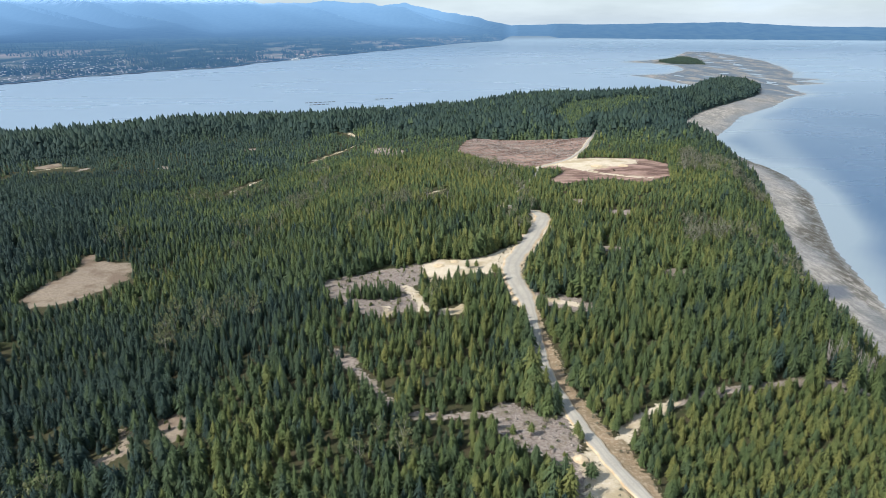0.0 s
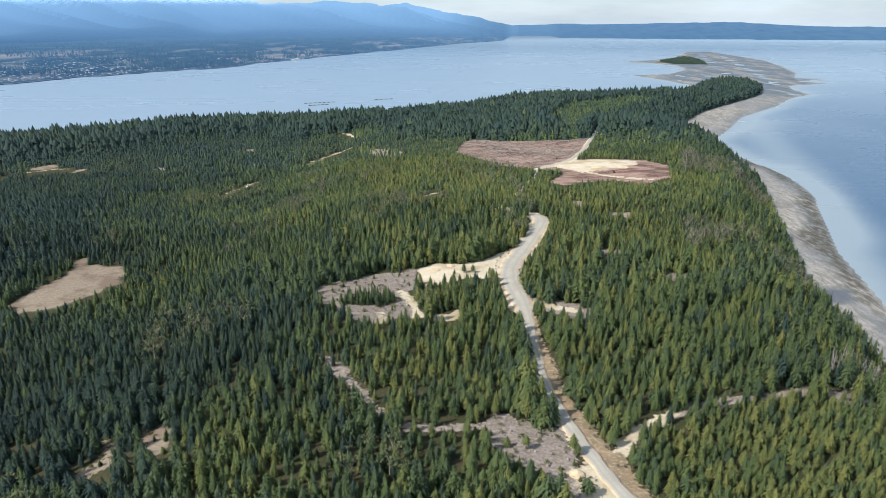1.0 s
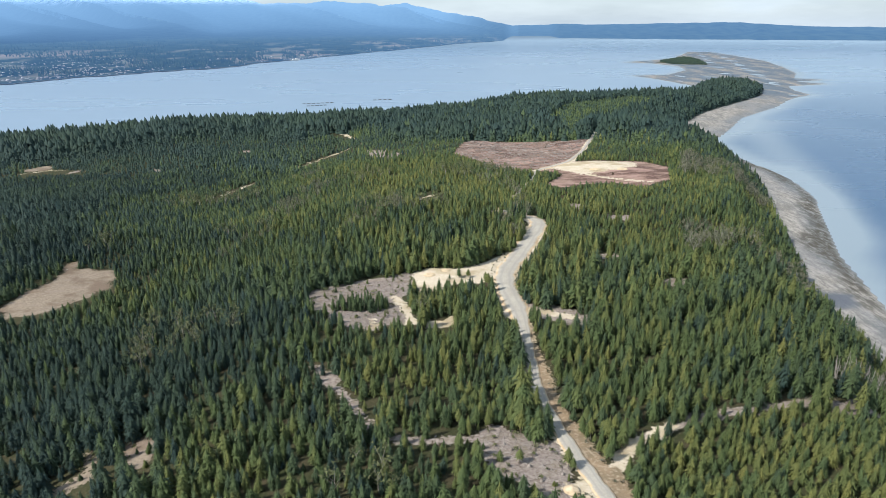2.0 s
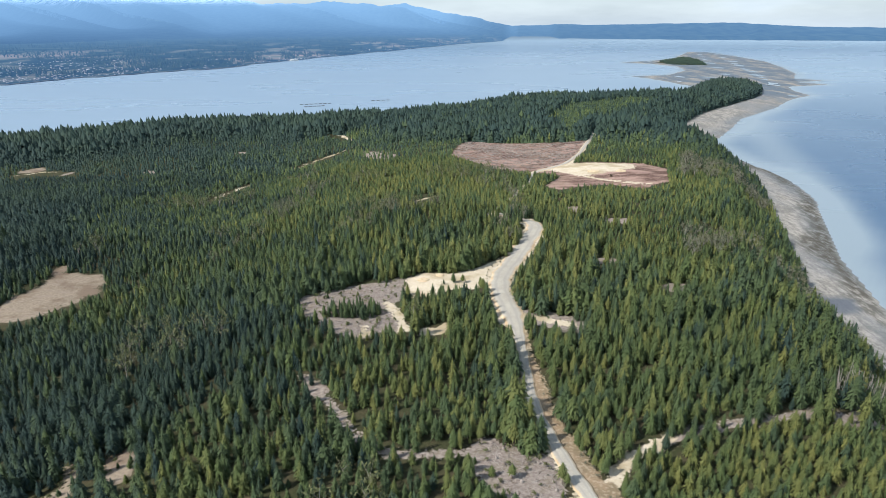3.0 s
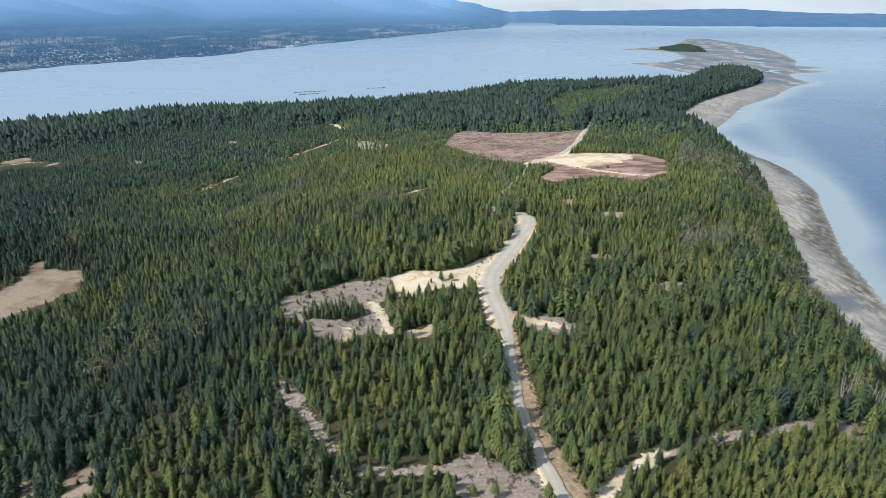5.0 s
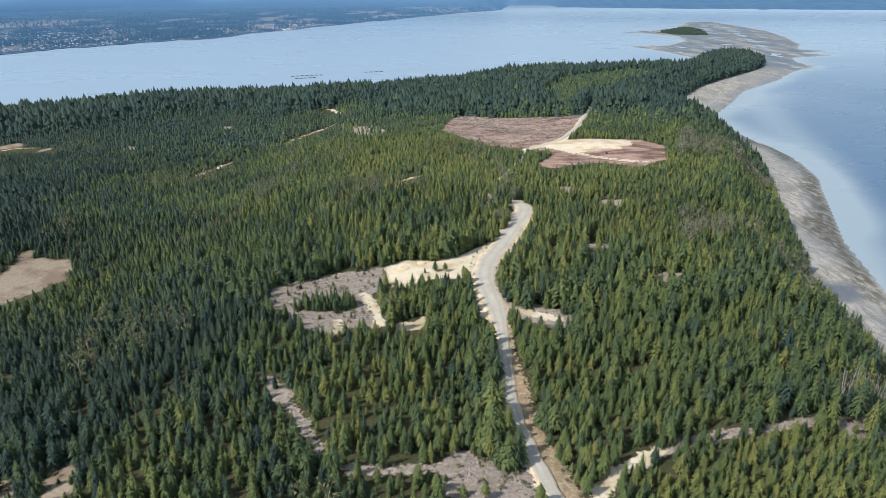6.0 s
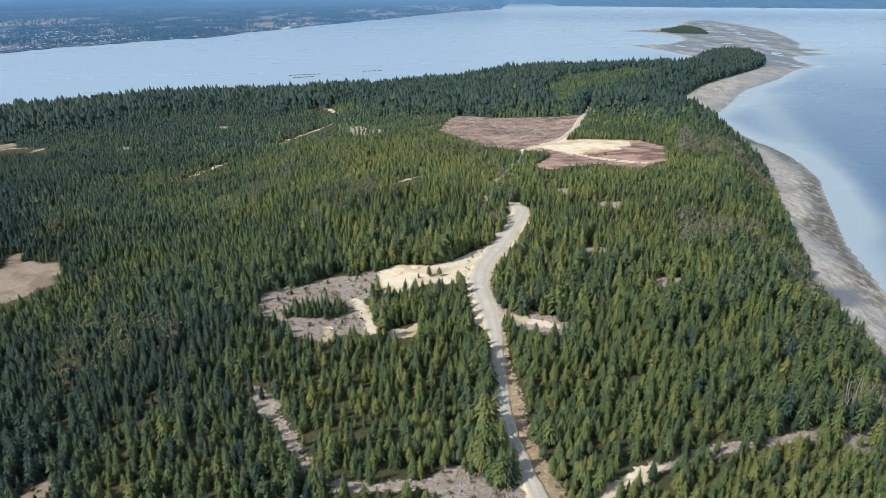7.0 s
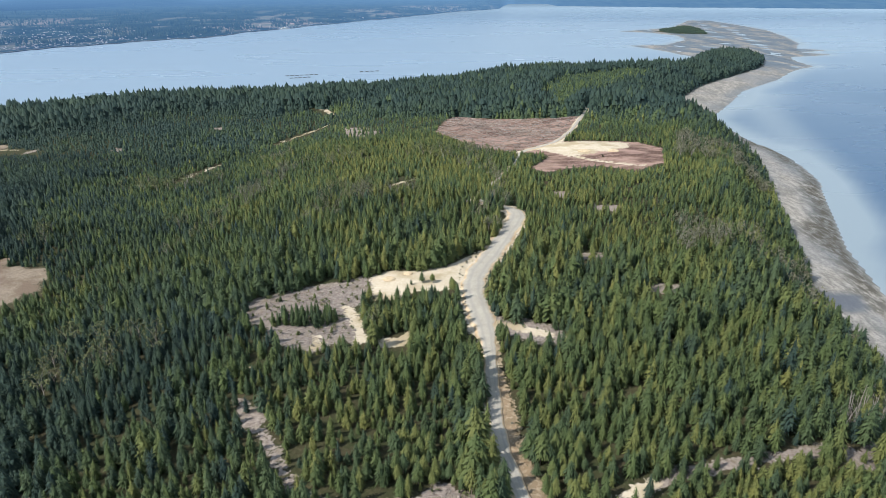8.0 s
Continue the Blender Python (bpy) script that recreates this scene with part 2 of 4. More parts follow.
# a milky streak of silt off the beach, and a pool left on the flats
PLUME = [(520, 1040), (479, 969), (440, 846), (405, 732), (369, 619), (330, 517), (309, 455)]
POOL = [(222, 351), (235, 352), (245, 348), (238, 334), (224, 325), (217, 337)]


def signed(x, y, poly):
    """Distance to a closed outline, positive inside."""
    x, y = np.asarray(x, float), np.asarray(y, float)
    best, inside = np.full(x.shape, 1e12), np.zeros(x.shape, bool)
    for (ax, ay), (bx, by) in zip(poly, np.roll(poly, -1, 0)):
        ex, ey = bx - ax, by - ay
        k = np.clip(((x - ax) * ex + (y - ay) * ey) / (ex * ex + ey * ey + 1e-9), 0, 1)
        best = np.minimum(best, (x - ax - k * ex) ** 2 + (y - ay - k * ey) ** 2)
        cross = ((ay > y) != (by > y)) & (x < ex * (y - ay) / (ey if ey else 1e-9) + ax)
        inside ^= cross
    return np.where(inside, 1, -1) * np.sqrt(best)


def smooth(a, b, v):
    k = np.clip((v - a) / (b - a), 0, 1)
    return k * k * (3 - 2 * k)


def plateau(x, y):
    z = -21 * smooth(30, 190, -x) - 0.030 * np.clip(y - 420, 0, 350) * (1 - smooth(60, 190, x)) - 0.02 * np.clip(y - 600, 0, 800)
    z = z + 1.2 * np.sin(x / 37 + 1) * np.sin(y / 51) + 0.7 * np.sin(x / 17 + y / 23)
    return np.maximum(z, -26)


def height(x, y):
    x, y = np.asarray(x, float), np.asarray(y, float)
    s = signed(x, y, ISLAND)
    land = SEA + 2 + (plateau(x, y) - SEA - 2) * smooth(0, 48, s)
    t = np.maximum(signed(x, y, FLATS), 0)
    flat = SEA - 0.15 + 2.2 * smooth(-25, 60, t) + 0.12 * np.sin(x / 9 + y / 31) * smooth(4, 30, t)
    rough = sum(np.sin(x / p + y / q + c) for p, q, c in ((31, 83, 0.3), (-19, 57, 1.9), (13, -41, 4.0), (47, 29, 2.2), (-11, -23, 5.1))) / 2.2
    flat = flat + rough * (0.22 * smooth(0, 15, t) * smooth(70, 20, t) + smooth(1150, 1500, y) * smooth(0, 40, t) * 0.9) - 1.2 * smooth(1150, 1500, y) * smooth(20, 90, t)
    flat = np.where(t > 0, flat, SEA - 0.15 - 0.05 * np.minimum(-signed(x, y, FLATS), 200))
    flat = flat + 4 * smooth(-10, 60, signed(x, y, ISLET))
    return np.where(s > 0, land, flat)


EYE_Z, NEAR_R, FAR_SPAN = 118.0, 4250.0, 600.0


def draw_in(v):
    """Distances past 4.2 km shrink towards the viewpoint, so that sea, coast and mountains end within five kilometres at their true bearing and elevation."""
    v = np.asarray(v, float).copy()
    r = np.hypot(v[:, 0], v[:, 1])
    k = np.where(r > NEAR_R, (NEAR_R + FAR_SPAN * (1 - np.exp(-(r - NEAR_R) / FAR_SPAN))) / np.maximum(r, 1), 1.0)
    v[:, 0] *= k
    v[:, 1] *= k
    v[:, 2] = EYE_Z + (v[:, 2] - EYE_Z) * k
    return v


def mesh_from(name, verts, faces, mats, floats=(), vectors=(), face_mat=None, shade=False):
    """A mesh from arrays: verts (n, 3), faces (m, 3 or 4), attributes by name on the points."""
    me = bpy.data.meshes.new(name)
    verts, faces = np.ascontiguousarray(verts, np.float32), np.ascontiguousarray(faces, np.int32)
    n, w = faces.shape
    me.vertices.add(len(verts))
    me.vertices.foreach_set("co", verts.ravel())
    me.loops.add(n * w)
    me.loops.foreach_set("vertex_index", faces.ravel())
    me.polygons.add(n)
    me.polygons.foreach_set("loop_start", np.arange(n, dtype=np.int32) * w)
    if face_mat is not None:
        me.polygons.foreach_set("material_index", np.ascontiguousarray(face_mat, np.int32))
    me.polygons.foreach_set("use_smooth", np.full(n, shade))
    for key, values in dict(floats).items():
        me.attributes.new(key, "FLOAT", "POINT").data.foreach_set("value", np.ascontiguousarray(values, np.float32))
    for key, values in dict(vectors).items():
        me.attributes.new(key, "FLOAT_VECTOR", "POINT").data.foreach_set("vector", np.ascontiguousarray(values, np.float32).ravel())
    for m in mats:
        me.materials.append(m)
    me.update(calc_edges=True)
    me.validate()
    return me


def part(name, bm, material, parent, label=""):
    """Links a bmesh as one mesh object under a thing."""
    me = bpy.data.meshes.new(name)
    bm.to_mesh(me)
    bm.free()
    me.materials.append(material)
    ob = new(name, me)
    ob.parent = parent
    return tagged(ob, label)


def grid_faces(nx, ny):
    i = (np.arange(ny - 1)[:, None] * nx + np.arange(nx - 1)[None]).ravel()
    return np.stack([i, i + 1, i + nx + 1, i + nx], 1)


# ---- clearings, roads and tracks on the plan (metres) ----
FIELD = [(-231, 311), (-228, 322), (-222, 345), (-223, 361), (-230, 376), (-224, 380), (-216, 367), (-194, 366), (-184, 339), (-189, 324), (-202, 303), (-216, 300)]
PAD = [(-10, 307), (-2, 313), (13, 312), (23, 318), (38, 334), (36, 300), (29, 296), (20, 291), (16, 293), (10, 291), (2, 285), (-6, 285), (-10, 294)]
SLASH = [(-60, 284), (-51, 288), (-38, 295), (-24, 300), (-11, 307), (-10, 300), (-8, 291), (-13, 286), (-20, 279), (-9, 254), (-18, 257), (-24, 246), (-31, 247), (-37, 251), (-45, 264), (-53, 268)]
SPOTA = [(-3, 253), (-1.5, 256.5), (6, 256), (6.8, 259), (10.5, 262), (10.5, 254), (6, 249), (-2, 248)]
SPOTB = [(-20, 281), (-16, 280), (-10, 268), (-6, 252), (-10, 250), (-13, 262)]
SPOTC = [(-28, 254), (-23, 258), (-21, 248), (-25, 245)]
STUMPS = [(14, 172), (21, 179), (31, 171), (39, 170), (40, 157), (40, 144), (39, 131), (34, 131), (34, 144), (27, 152), (19, 156)]
BANK = [(38, 154), (43, 152), (46, 142), (50, 131), (37, 131), (38, 140), (38, 144)]
BANKR = [(41, 200), (43, 188), (46, 177), (48, 166), (51, 158), (53, 156), (54, 145), (56, 131), (52, 131), (48, 150), (43, 167), (41, 181), (38, 196), (40, 226)]
CLEARCUT = [(15, 665), (36, 777), (90, 744), (140, 718), (170, 719), (124, 585), (87, 566), (78, 560), (52, 585)]
SANDLOT = [(86, 565), (100, 574), (115, 581), (156, 578), (180, 572), (172, 550), (150, 538), (132, 533), (116, 542), (103, 560)]
GLADE = [(-95, 173), (-96, 179), (-92, 182), (-86, 179), (-83, 172), (-82, 165), (-88, 165)]
GLADEB = [(-112, 162), (-108, 163), (-104, 167), (-109, 177), (-105, 178), (-102, 174), (-99, 164), (-103, 160), (-108, 159)]
EASTPATCH = [(41, 266), (48, 265), (56, 260), (62, 257), (63, 252), (57, 253), (48, 259)]
MEADOW = [(-445, 673), (-429, 699), (-415, 672), (-438, 662)]
BROWN = [(-86, 739), (-52, 698), (-31, 643), (-53, 627), (-78, 674)]
EDGE = [(130, 192), (138, 191), (163, 213), (176, 211), (166, 197), (134, 178), (128, 184)]
ROAD = [(55, 126), (48.6, 143.6), (46.3, 152.1), (43.0, 165.0), (39.9, 181.0), (37.3, 197), (37.6, 219), (38, 235), (38.3, 249), (37.8, 261), (35.9, 277), (34.4, 295), (37.6, 313), (45.6, 332), (55, 358), (62.6, 377), (65, 389), (61, 397)]
ROADN = [(61, 397), (51, 405), (42, 414), (48, 439), (62, 472), (80, 520), (86, 560), (108, 573), (124, 586), (155, 670), (187, 767), (192, 782)]
SPUR = [(48, 154), (53, 158), (62, 170), (76, 178), (86, 182), (101, 184), (115, 187), (129, 191)]
TRAIL = [(-42, 215), (-37, 204), (-29, 196), (-22, 183), (-16, 175), (-6, 170), (12, 171)]
TRACKW = [(-196, 552), (-189, 579), (-170, 631), (-151, 680), (-125, 750), (-97, 811)]
TRACKV = [(-165, 946), (-135, 898), (-106, 834)]
TRACKM = [(-26, 434), (-16, 447), (3, 467)]
TRACKL = [(-458, 638), (-434, 656), (-413, 672), (-378, 663)]

SHOULDER = [(48.3, 152.7), (52.9, 156.3), (54.2, 146.4), (56.3, 140.3), (57.7, 133.1), (53.9, 132.9), (50.7, 142.4)]
LOT_TRACK = [(118, 541), (135, 520), (150, 508), (170, 497)]
TRACKE = [(46, 262), (57, 256), (66, 248), (72, 240)]
PATCHES = [(-301, 669, 6), (-286, 521, 4), (-240, 526, 4), (-236, 772, 6), (-536, 777, 5), (-385, 663, 4), (-186, 936, 5), (98, 432, 5), (115, 408, 3), (123, 405, 4), (39, 409, 3), (45, 409, 3), (-35, 206, 2)]  # small bare openings: x, y, reach
LOT_EDGE = [(84, 562), (115, 583), (156, 580), (187, 577), (203, 557), (186, 503), (160, 486), (140, 502), (118, 498), (97, 484), (86, 496), (108, 540)]
VERGE = [(40, 250), (40, 205), (42, 178), (45, 180), (44, 215), (42, 250)]


def near_line(x, y, line):
    """Distance to an open line."""
    best = np.full(np.shape(x), 1e12)
    for (ax, ay), (bx, by) in zip(line, line[1:]):
        ex, ey = bx - ax, by - ay
        k = np.clip(((x - ax) * ex + (y - ay) * ey) / (ex * ex + ey * ey), 0, 1)
        best = np.minimum(best, (x - ax - k * ex) ** 2 + (y - ay - k * ey) ** 2)
    return np.sqrt(best)


def soft(d, w=3.0):
    return smooth(-w, w, d)


def lumps(x, y, scale, seed):
    """Smooth noise over the plan, about -1 to 1."""
    g = np.random.default_rng(seed)
    out = np.zeros(np.shape(x))
    for n in range(6):
        a, p = g.uniform(0, 6.28), g.uniform(0, 6.28)
        k = scale * g.uniform(0.6, 1.6)
        out += np.sin((x * math.cos(a) + y * math.sin(a)) / k + p)
    return out / 3


def spots(x, y):
    """Small bare patches in the thinner stand between the road and the bluff, and in the low ground to the west."""
    thin = np.maximum(smooth(46, 60, x) * smooth(185, 200, y) * smooth(480, 420, y), 0.8 * smooth(-70, -90, x) * smooth(215, 190, y))
    return smooth(1.12, 1.4, lumps(x, y, 6.5, 91) + 0.35 * lumps(x, y, 17, 92)) * thin


def covers(x, y):
    """How far each kind of bare ground lies at a place."""
    sand = np.zeros(np.shape(x))
    for poly, w in ((PAD, 3), (SPOTA, 2), (SPOTB, 2), (SPOTC, 2), (BANK, 2), (SANDLOT, 6), (EASTPATCH, 3), (SHOULDER, 2)):
        sand = np.maximum(sand, soft(signed(x, y, poly), w) * (0.86 + 0.14 * lumps(x, y, 15, 41) if poly is SANDLOT else 1))
    for line, half in ((ROAD[:10], 3.4), (ROAD[9:], 6.6), (ROADN, 3.6), (LOT_TRACK, 2.2), (SPUR[:4], 2.3), (TRACKW, 3.5), (TRACKV, 4.0), (TRACKM, 2.5), (TRACKL, 2.0)):
        sand = np.maximum(sand, (0.56 if line in (TRACKW, TRACKM, TRACKL) else 0.8 if line is TRACKV else 0.9) * soft(half - near_line(x, y, line), 2.0))
    slash = np.maximum(soft(signed(x, y, SLASH) + 3), soft(signed(x, y, STUMPS) + 1))
    slash = np.maximum(slash, np.maximum(soft(signed(x, y, EDGE)), 0.8 * soft(signed(x, y, BROWN), 6)))
    for line, half in ((TRAIL, 1.8), (SPUR, 2.2)):
        slash = np.maximum(slash, soft(half - near_line(x, y, line), 2.5))
    slash = np.maximum(slash, spots(x, y))
    slash = np.maximum(slash, 0.9 * np.maximum(soft(3.2 - near_line(x, y, TRACKE), 1.5), soft(signed(x, y, EASTPATCH) + 5, 3)))
    for a, b, r in PATCHES:
        slash = np.maximum(slash, soft(r + 2 - np.hypot(x - a, (y - b) * 0.8), 1.5))
    red = np.maximum(soft(signed(x, y, CLEARCUT), 6), soft(signed(x, y, LOT_EDGE), 5))
    grass = np.zeros(np.shape(x))
    for poly in (FIELD, GLADE, GLADEB, MEADOW):
        grass = np.maximum(grass, soft(signed(x, y, poly), 4))
    clay = np.maximum(soft(signed(x, y, BANKR) + 2, 2), 0.8 * soft(signed(x, y, VERGE), 3))
    return sand, slash, red, grass, clay


# ---- ground ----
gx = np.concatenate([np.arange(-1600, -520, 30), np.arange(-520, -130, 8), np.arange(-130, 220, 3), np.arange(220, 420, 3.5), np.arange(420, 840, 9), np.arange(840, 1700, 12)])
gy = np.concatenate([np.arange(-720, 100, 30), np.arange(100, 330, 2.5), np.arange(330, 600, 4), np.arange(600, 1000, 7), np.arange(1000, 1700, 10), np.arange(1700, 3900, 18)])
X, Y = [a.ravel() for a in np.meshgrid(gx, gy)]
Z = height(X, Y)
SD = signed(X, Y, ISLAND)
sand, slash, red, grass, clay = covers(X, Y)
FT = signed(X, Y, FLATS)
weed = smooth(0, 3, FT) * smooth(20, 6, FT + 7 * lumps(X, Y, 16, 63)) * smooth(250, 380, Y) * smooth(1000, 700, Y)
wet = smooth(1150, 1500, Y) * smooth(2, 20, FT) + 0.5 * smooth(25, 8, FT)
cliff = smooth(-3, 2, SD) * smooth(26, 16, SD) * smooth(52, 25, np.hypot(X - 330, Y - 905))
shore = smooth(3, -3, SD) * (1 - smooth(-10, 10, signed(X, Y, ISLET)))
ground = new("ground", mesh_from("ground", draw_in(np.stack([X, Y, Z], 1)), grid_faces(len(gx), len(gy)), [M_GROUND],
                                 dict(pool=smooth(-3, 2, signed(X, Y, POOL) + 2.5 * lumps(X, Y, 5, 61)), sand=sand, slash=slash, red=red, grass=grass, cliff=cliff, shore=shore, clay=clay, weed=weed, wet=wet.clip(0, 1)), shade=True))
tagged(ground, "forest floor with sandy clearings, bluffs and grey tidal flats", "ground", kind="structure")

# ---- sea ----
sr = np.concatenate([np.arange(60, 1500, 30), np.arange(1500, 4250, 50), np.geomspace(4260, 11000, 40)])
sa = np.radians(np.concatenate([np.arange(-180, -45, 5), np.arange(-45, 45, 0.6), np.arange(45, 180.1, 5)]))
A, R = [a.ravel() for a in np.meshgrid(sa, sr)]
SX, SY = np.sin(A) * R, np.cos(A) * R
fl = signed(SX, SY, FLATS)
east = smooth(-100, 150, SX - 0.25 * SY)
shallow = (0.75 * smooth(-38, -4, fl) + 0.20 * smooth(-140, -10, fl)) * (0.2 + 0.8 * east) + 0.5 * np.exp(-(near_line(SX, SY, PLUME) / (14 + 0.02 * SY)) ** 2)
# east: by bearing and distance, where the painted sheen gives way to dark blue
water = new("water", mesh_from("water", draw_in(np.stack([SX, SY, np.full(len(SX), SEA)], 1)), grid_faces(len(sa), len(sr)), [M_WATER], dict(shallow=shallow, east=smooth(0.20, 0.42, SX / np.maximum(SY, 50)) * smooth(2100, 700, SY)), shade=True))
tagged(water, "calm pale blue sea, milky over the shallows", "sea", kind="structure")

# ---- the shore across the strait ----
COAST_AZ = [-180, -60, -34.4, -26, -18.3, -12.3, -4.6, 3.3, 5.2, 6.0, 9.2, 10.0, 20, 31.6, 45, 180]
COAST_R = [4000, 1700, 2179, 2400, 2630, 3160, 4060, 5974, 6500, 9000, 9000, 7700, 7000, 6857, 6800, 4000]
SKY_AZ = [-180, -60, -38, -30, -22, -16, -9, -4, -1, 2, 4, 6, 12, 18, 24, 29, 34, 45, 180]
SKY_TAN = [0.03, 0.04, 0.034, 0.036, 0.038, 0.033, 0.0325, 0.030, 0.024, 0.014, 0.006, -0.001, 0.0, 0.001, 0.001, -0.004, -0.006, -0.006, 0.0]


def wave(az, seed, step):
    """A smooth random line over the bearings."""
    g = np.random.default_rng(seed).normal(size=int(400 / step) + 3)
    u = (az + 190) / step
    i = np.floor(u).astype(int)
    k = u - i
    k = k * k * (3 - 2 * k)
    return g[i] * (1 - k) + g[i + 1] * k


def coast(az):
    return np.interp(az, COAST_AZ, COAST_R) * (1 + 0.008 * wave(az, 3, 1.3) + 0.004 * wave(az, 4, 0.5))


def far_height(az, k):
    """Height of the far land at a bearing; k: 0 at the shore, 1 at the skyline, beyond it the backs of the mountains."""
    r0, top = coast(az), np.interp(az, SKY_AZ, SKY_TAN) + (0.0022 * wave(az, 5, 2.2) + 0.0010 * wave(az, 6, 0.7) + 0.0003 * wave(az, 8, 0.2)) * (0.25 + 0.75 * smooth(7, 0, az))
    left = smooth(7, -1, az)
    r1 = left * 20000 + (1 - left) * r0 * 1.22
    r = r0 + (r1 - r0) * k ** 1.8
    foot = SEA + 2 + 35 * smooth(0, 0.35, k) + 150 * left * smooth(0.45, 0.72, k) * (0.6 + 0.5 * wave(az, 11, 4) * smooth(-10, -25, az))
    peak = EYE_Z + top * r1
    return r, foot + (peak - foot) * smooth(0.62 - 0.3 * (1 - left), 1.0, k) ** 1.3 + 70 * left * smooth(0.6, 0.8, k) * wave(az + 30 * k, 9, 1.5) * (1 - smooth(0.8, 1, k))


fa = np.concatenate([np.arange(-180, -40, 4), np.arange(-40, 40, 0.2), np.arange(40, 180.1, 4)])
fk = np.linspace(0, 1.0, 56)
FA, FK = [a.ravel() for a in np.meshgrid(fa, fk)]
FR, FZ = far_height(FA, FK)
FX, FY = np.sin(np.radians(FA)) * FR, np.cos(np.radians(FA)) * FR
back = smooth(9, 4, FA)
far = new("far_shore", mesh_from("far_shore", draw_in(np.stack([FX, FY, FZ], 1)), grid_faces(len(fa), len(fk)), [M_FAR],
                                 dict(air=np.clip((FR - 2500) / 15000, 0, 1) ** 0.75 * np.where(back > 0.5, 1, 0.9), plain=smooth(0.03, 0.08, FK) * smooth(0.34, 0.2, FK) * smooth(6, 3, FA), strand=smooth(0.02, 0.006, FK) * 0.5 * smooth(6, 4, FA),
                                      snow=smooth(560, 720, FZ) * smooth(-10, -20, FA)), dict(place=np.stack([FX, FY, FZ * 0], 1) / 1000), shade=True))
tagged(far, "hazy blue wooded coast with a town below snowy mountains", "far shore", kind="structure")

# ---- road ----
def ribbon(name, line, half, lift, label):
    """A road bed along a line, crowned, with its edges let into the ground."""
    p = np.array(line, float)
    for _ in range(3):  # rounds the bends
        q = np.empty((2 * len(p) - 2, 2))
        q[0::2], q[1::2] = 0.75 * p[:-1] + 0.25 * p[1:], 0.25 * p[:-1] + 0.75 * p[1:]
        p = np.concatenate([p[:1], q, p[-1:]])
    d = np.gradient(p, axis=0)
    d /= np.linalg.norm(d, axis=1)[:, None] + 1e-9
    side = np.stack([d[:, 1], -d[:, 0]], 1)
    us = np.array([-1.25, -1.0, -0.6, -0.2, 0.2, 0.6, 1.0, 1.25])
    wide = 0.74 + 0.91 * smooth(238, 275, p[:, 1]) * smooth(405, 385, p[:, 1])
    wob = half * wide * (1 + 0.10 * np.sin(np.arange(len(p)) * 0.9) + 0.06 * np.sin(np.arange(len(p)) * 2.3))
    P = p[:, None] + side[:, None] * us[None, :, None] * wob[:, None, None]
    z = height(P[..., 0], P[..., 1]).mean(1, keepdims=True) + lift + np.array([-0.9, 0.0, 0.06, 0.12, 0.12, 0.06, 0.0, -0.9])[None]
    v = np.concatenate([P, z[..., None]], 2).reshape(-1, 3)
    ob = new(name, mesh_from(name, v, grid_faces(len(us), len(p)), [M_ROAD], dict(across=np.tile(us, len(p))), shade=True))
    return tagged(ob, label, "road", kind="structure")


ribbon("road", ROAD, 2.95, 0.45, "pale graded gravel road with wheel tracks through the forest")
ribbon("road_north", ROADN, 2.6, 0.45, "narrow pale dirt road past a clearcut")


# ---- trees ----
rng = np.random.default_rng(7)


def fir(levels, fronds, seed, radius=0.22, bare=0.07, ragged=0.32, trunk_sides=3):
    """A conifer of height 1: a tapered trunk and loose whorls of short drooping sprays, each one narrow triangle. Returns points, triangles and 1 for wood."""
    g = np.random.default_rng(seed)
    v, f, wood = [], [], []
    for s in range(trunk_sides):
        a, b = 2 * math.pi * s / trunk_sides, 2 * math.pi * (s + 1) / trunk_sides
        i = len(v)
        v += [(0.013 * math.cos(a), 0.013 * math.sin(a), -0.04), (0.013 * math.cos(b), 0.013 * math.sin(b), -0.04), (0, 0, 0.9)]
        f.append((i, i + 1, i + 2))
        wood.append(1)
    for n in range(levels):
        u = n / max(levels - 1, 1)
        z = bare + (0.95 - bare) * u ** 0.95
        r = radius * (1 - u) ** 0.80 * (0.78 + 0.22 * min(1, u * 4)) + 0.022
        count = max(4, round(fronds * (1 - 0.5 * u)))
        turn = g.uniform(0, 6.28)
        for m in range(count):
            a = turn + 2 * math.pi * (m + g.uniform(-0.3, 0.3)) / count
            rr = r * (1 + g.uniform(-ragged, ragged))
            w = 1.9 / count * rr * g.uniform(0.7, 1.25)
            zz = z + g.uniform(-0.05, 0.05)
            rise, droop = 0.26 * rr + 0.02 * g.random(), 0.30 * rr * g.uniform(-0.3, 1.0)
            c, s = math.cos(a), math.sin(a)
            k = g.uniform(0.45, 0.62)
            i = len(v)
            v += [(c * rr * k - s * w, s * rr * k + c * w, zz + rise * g.uniform(0.5, 1.0)), (c * rr * k + s * w, s * rr * k - c * w, zz + rise * g.uniform(0.5, 1.0)),
                  (c * rr, s * rr, zz - droop)]
            f.append((i + 1, i + 2, i))
            wood.append(0)
    i = len(v)  # the dense inner growth
    for z, r in ((bare + 0.02, 0.55), (bare + 0.3, 0.60)):
        for s in range(6):
            a, q = 2 * math.pi * s / 6, radius * r * (0.75 if z > bare + 0.1 else 1) * g.uniform(0.8, 1.15)
            v.append((q * math.cos(a), q * math.sin(a), z + g.uniform(-0.03, 0.03)))
    v.append((0, 0, 0.99))
    for s in range(6):
        t = (s + 1) % 6
        f += [(i + s, i + t, i + 6 + t), (i + s, i + 6 + t, i + 6 + s), (i + 6 + s, i + 6 + t, i + 12)]
        wood += [0, 0, 0]
    return np.array(v), np.array(f), np.array(wood)


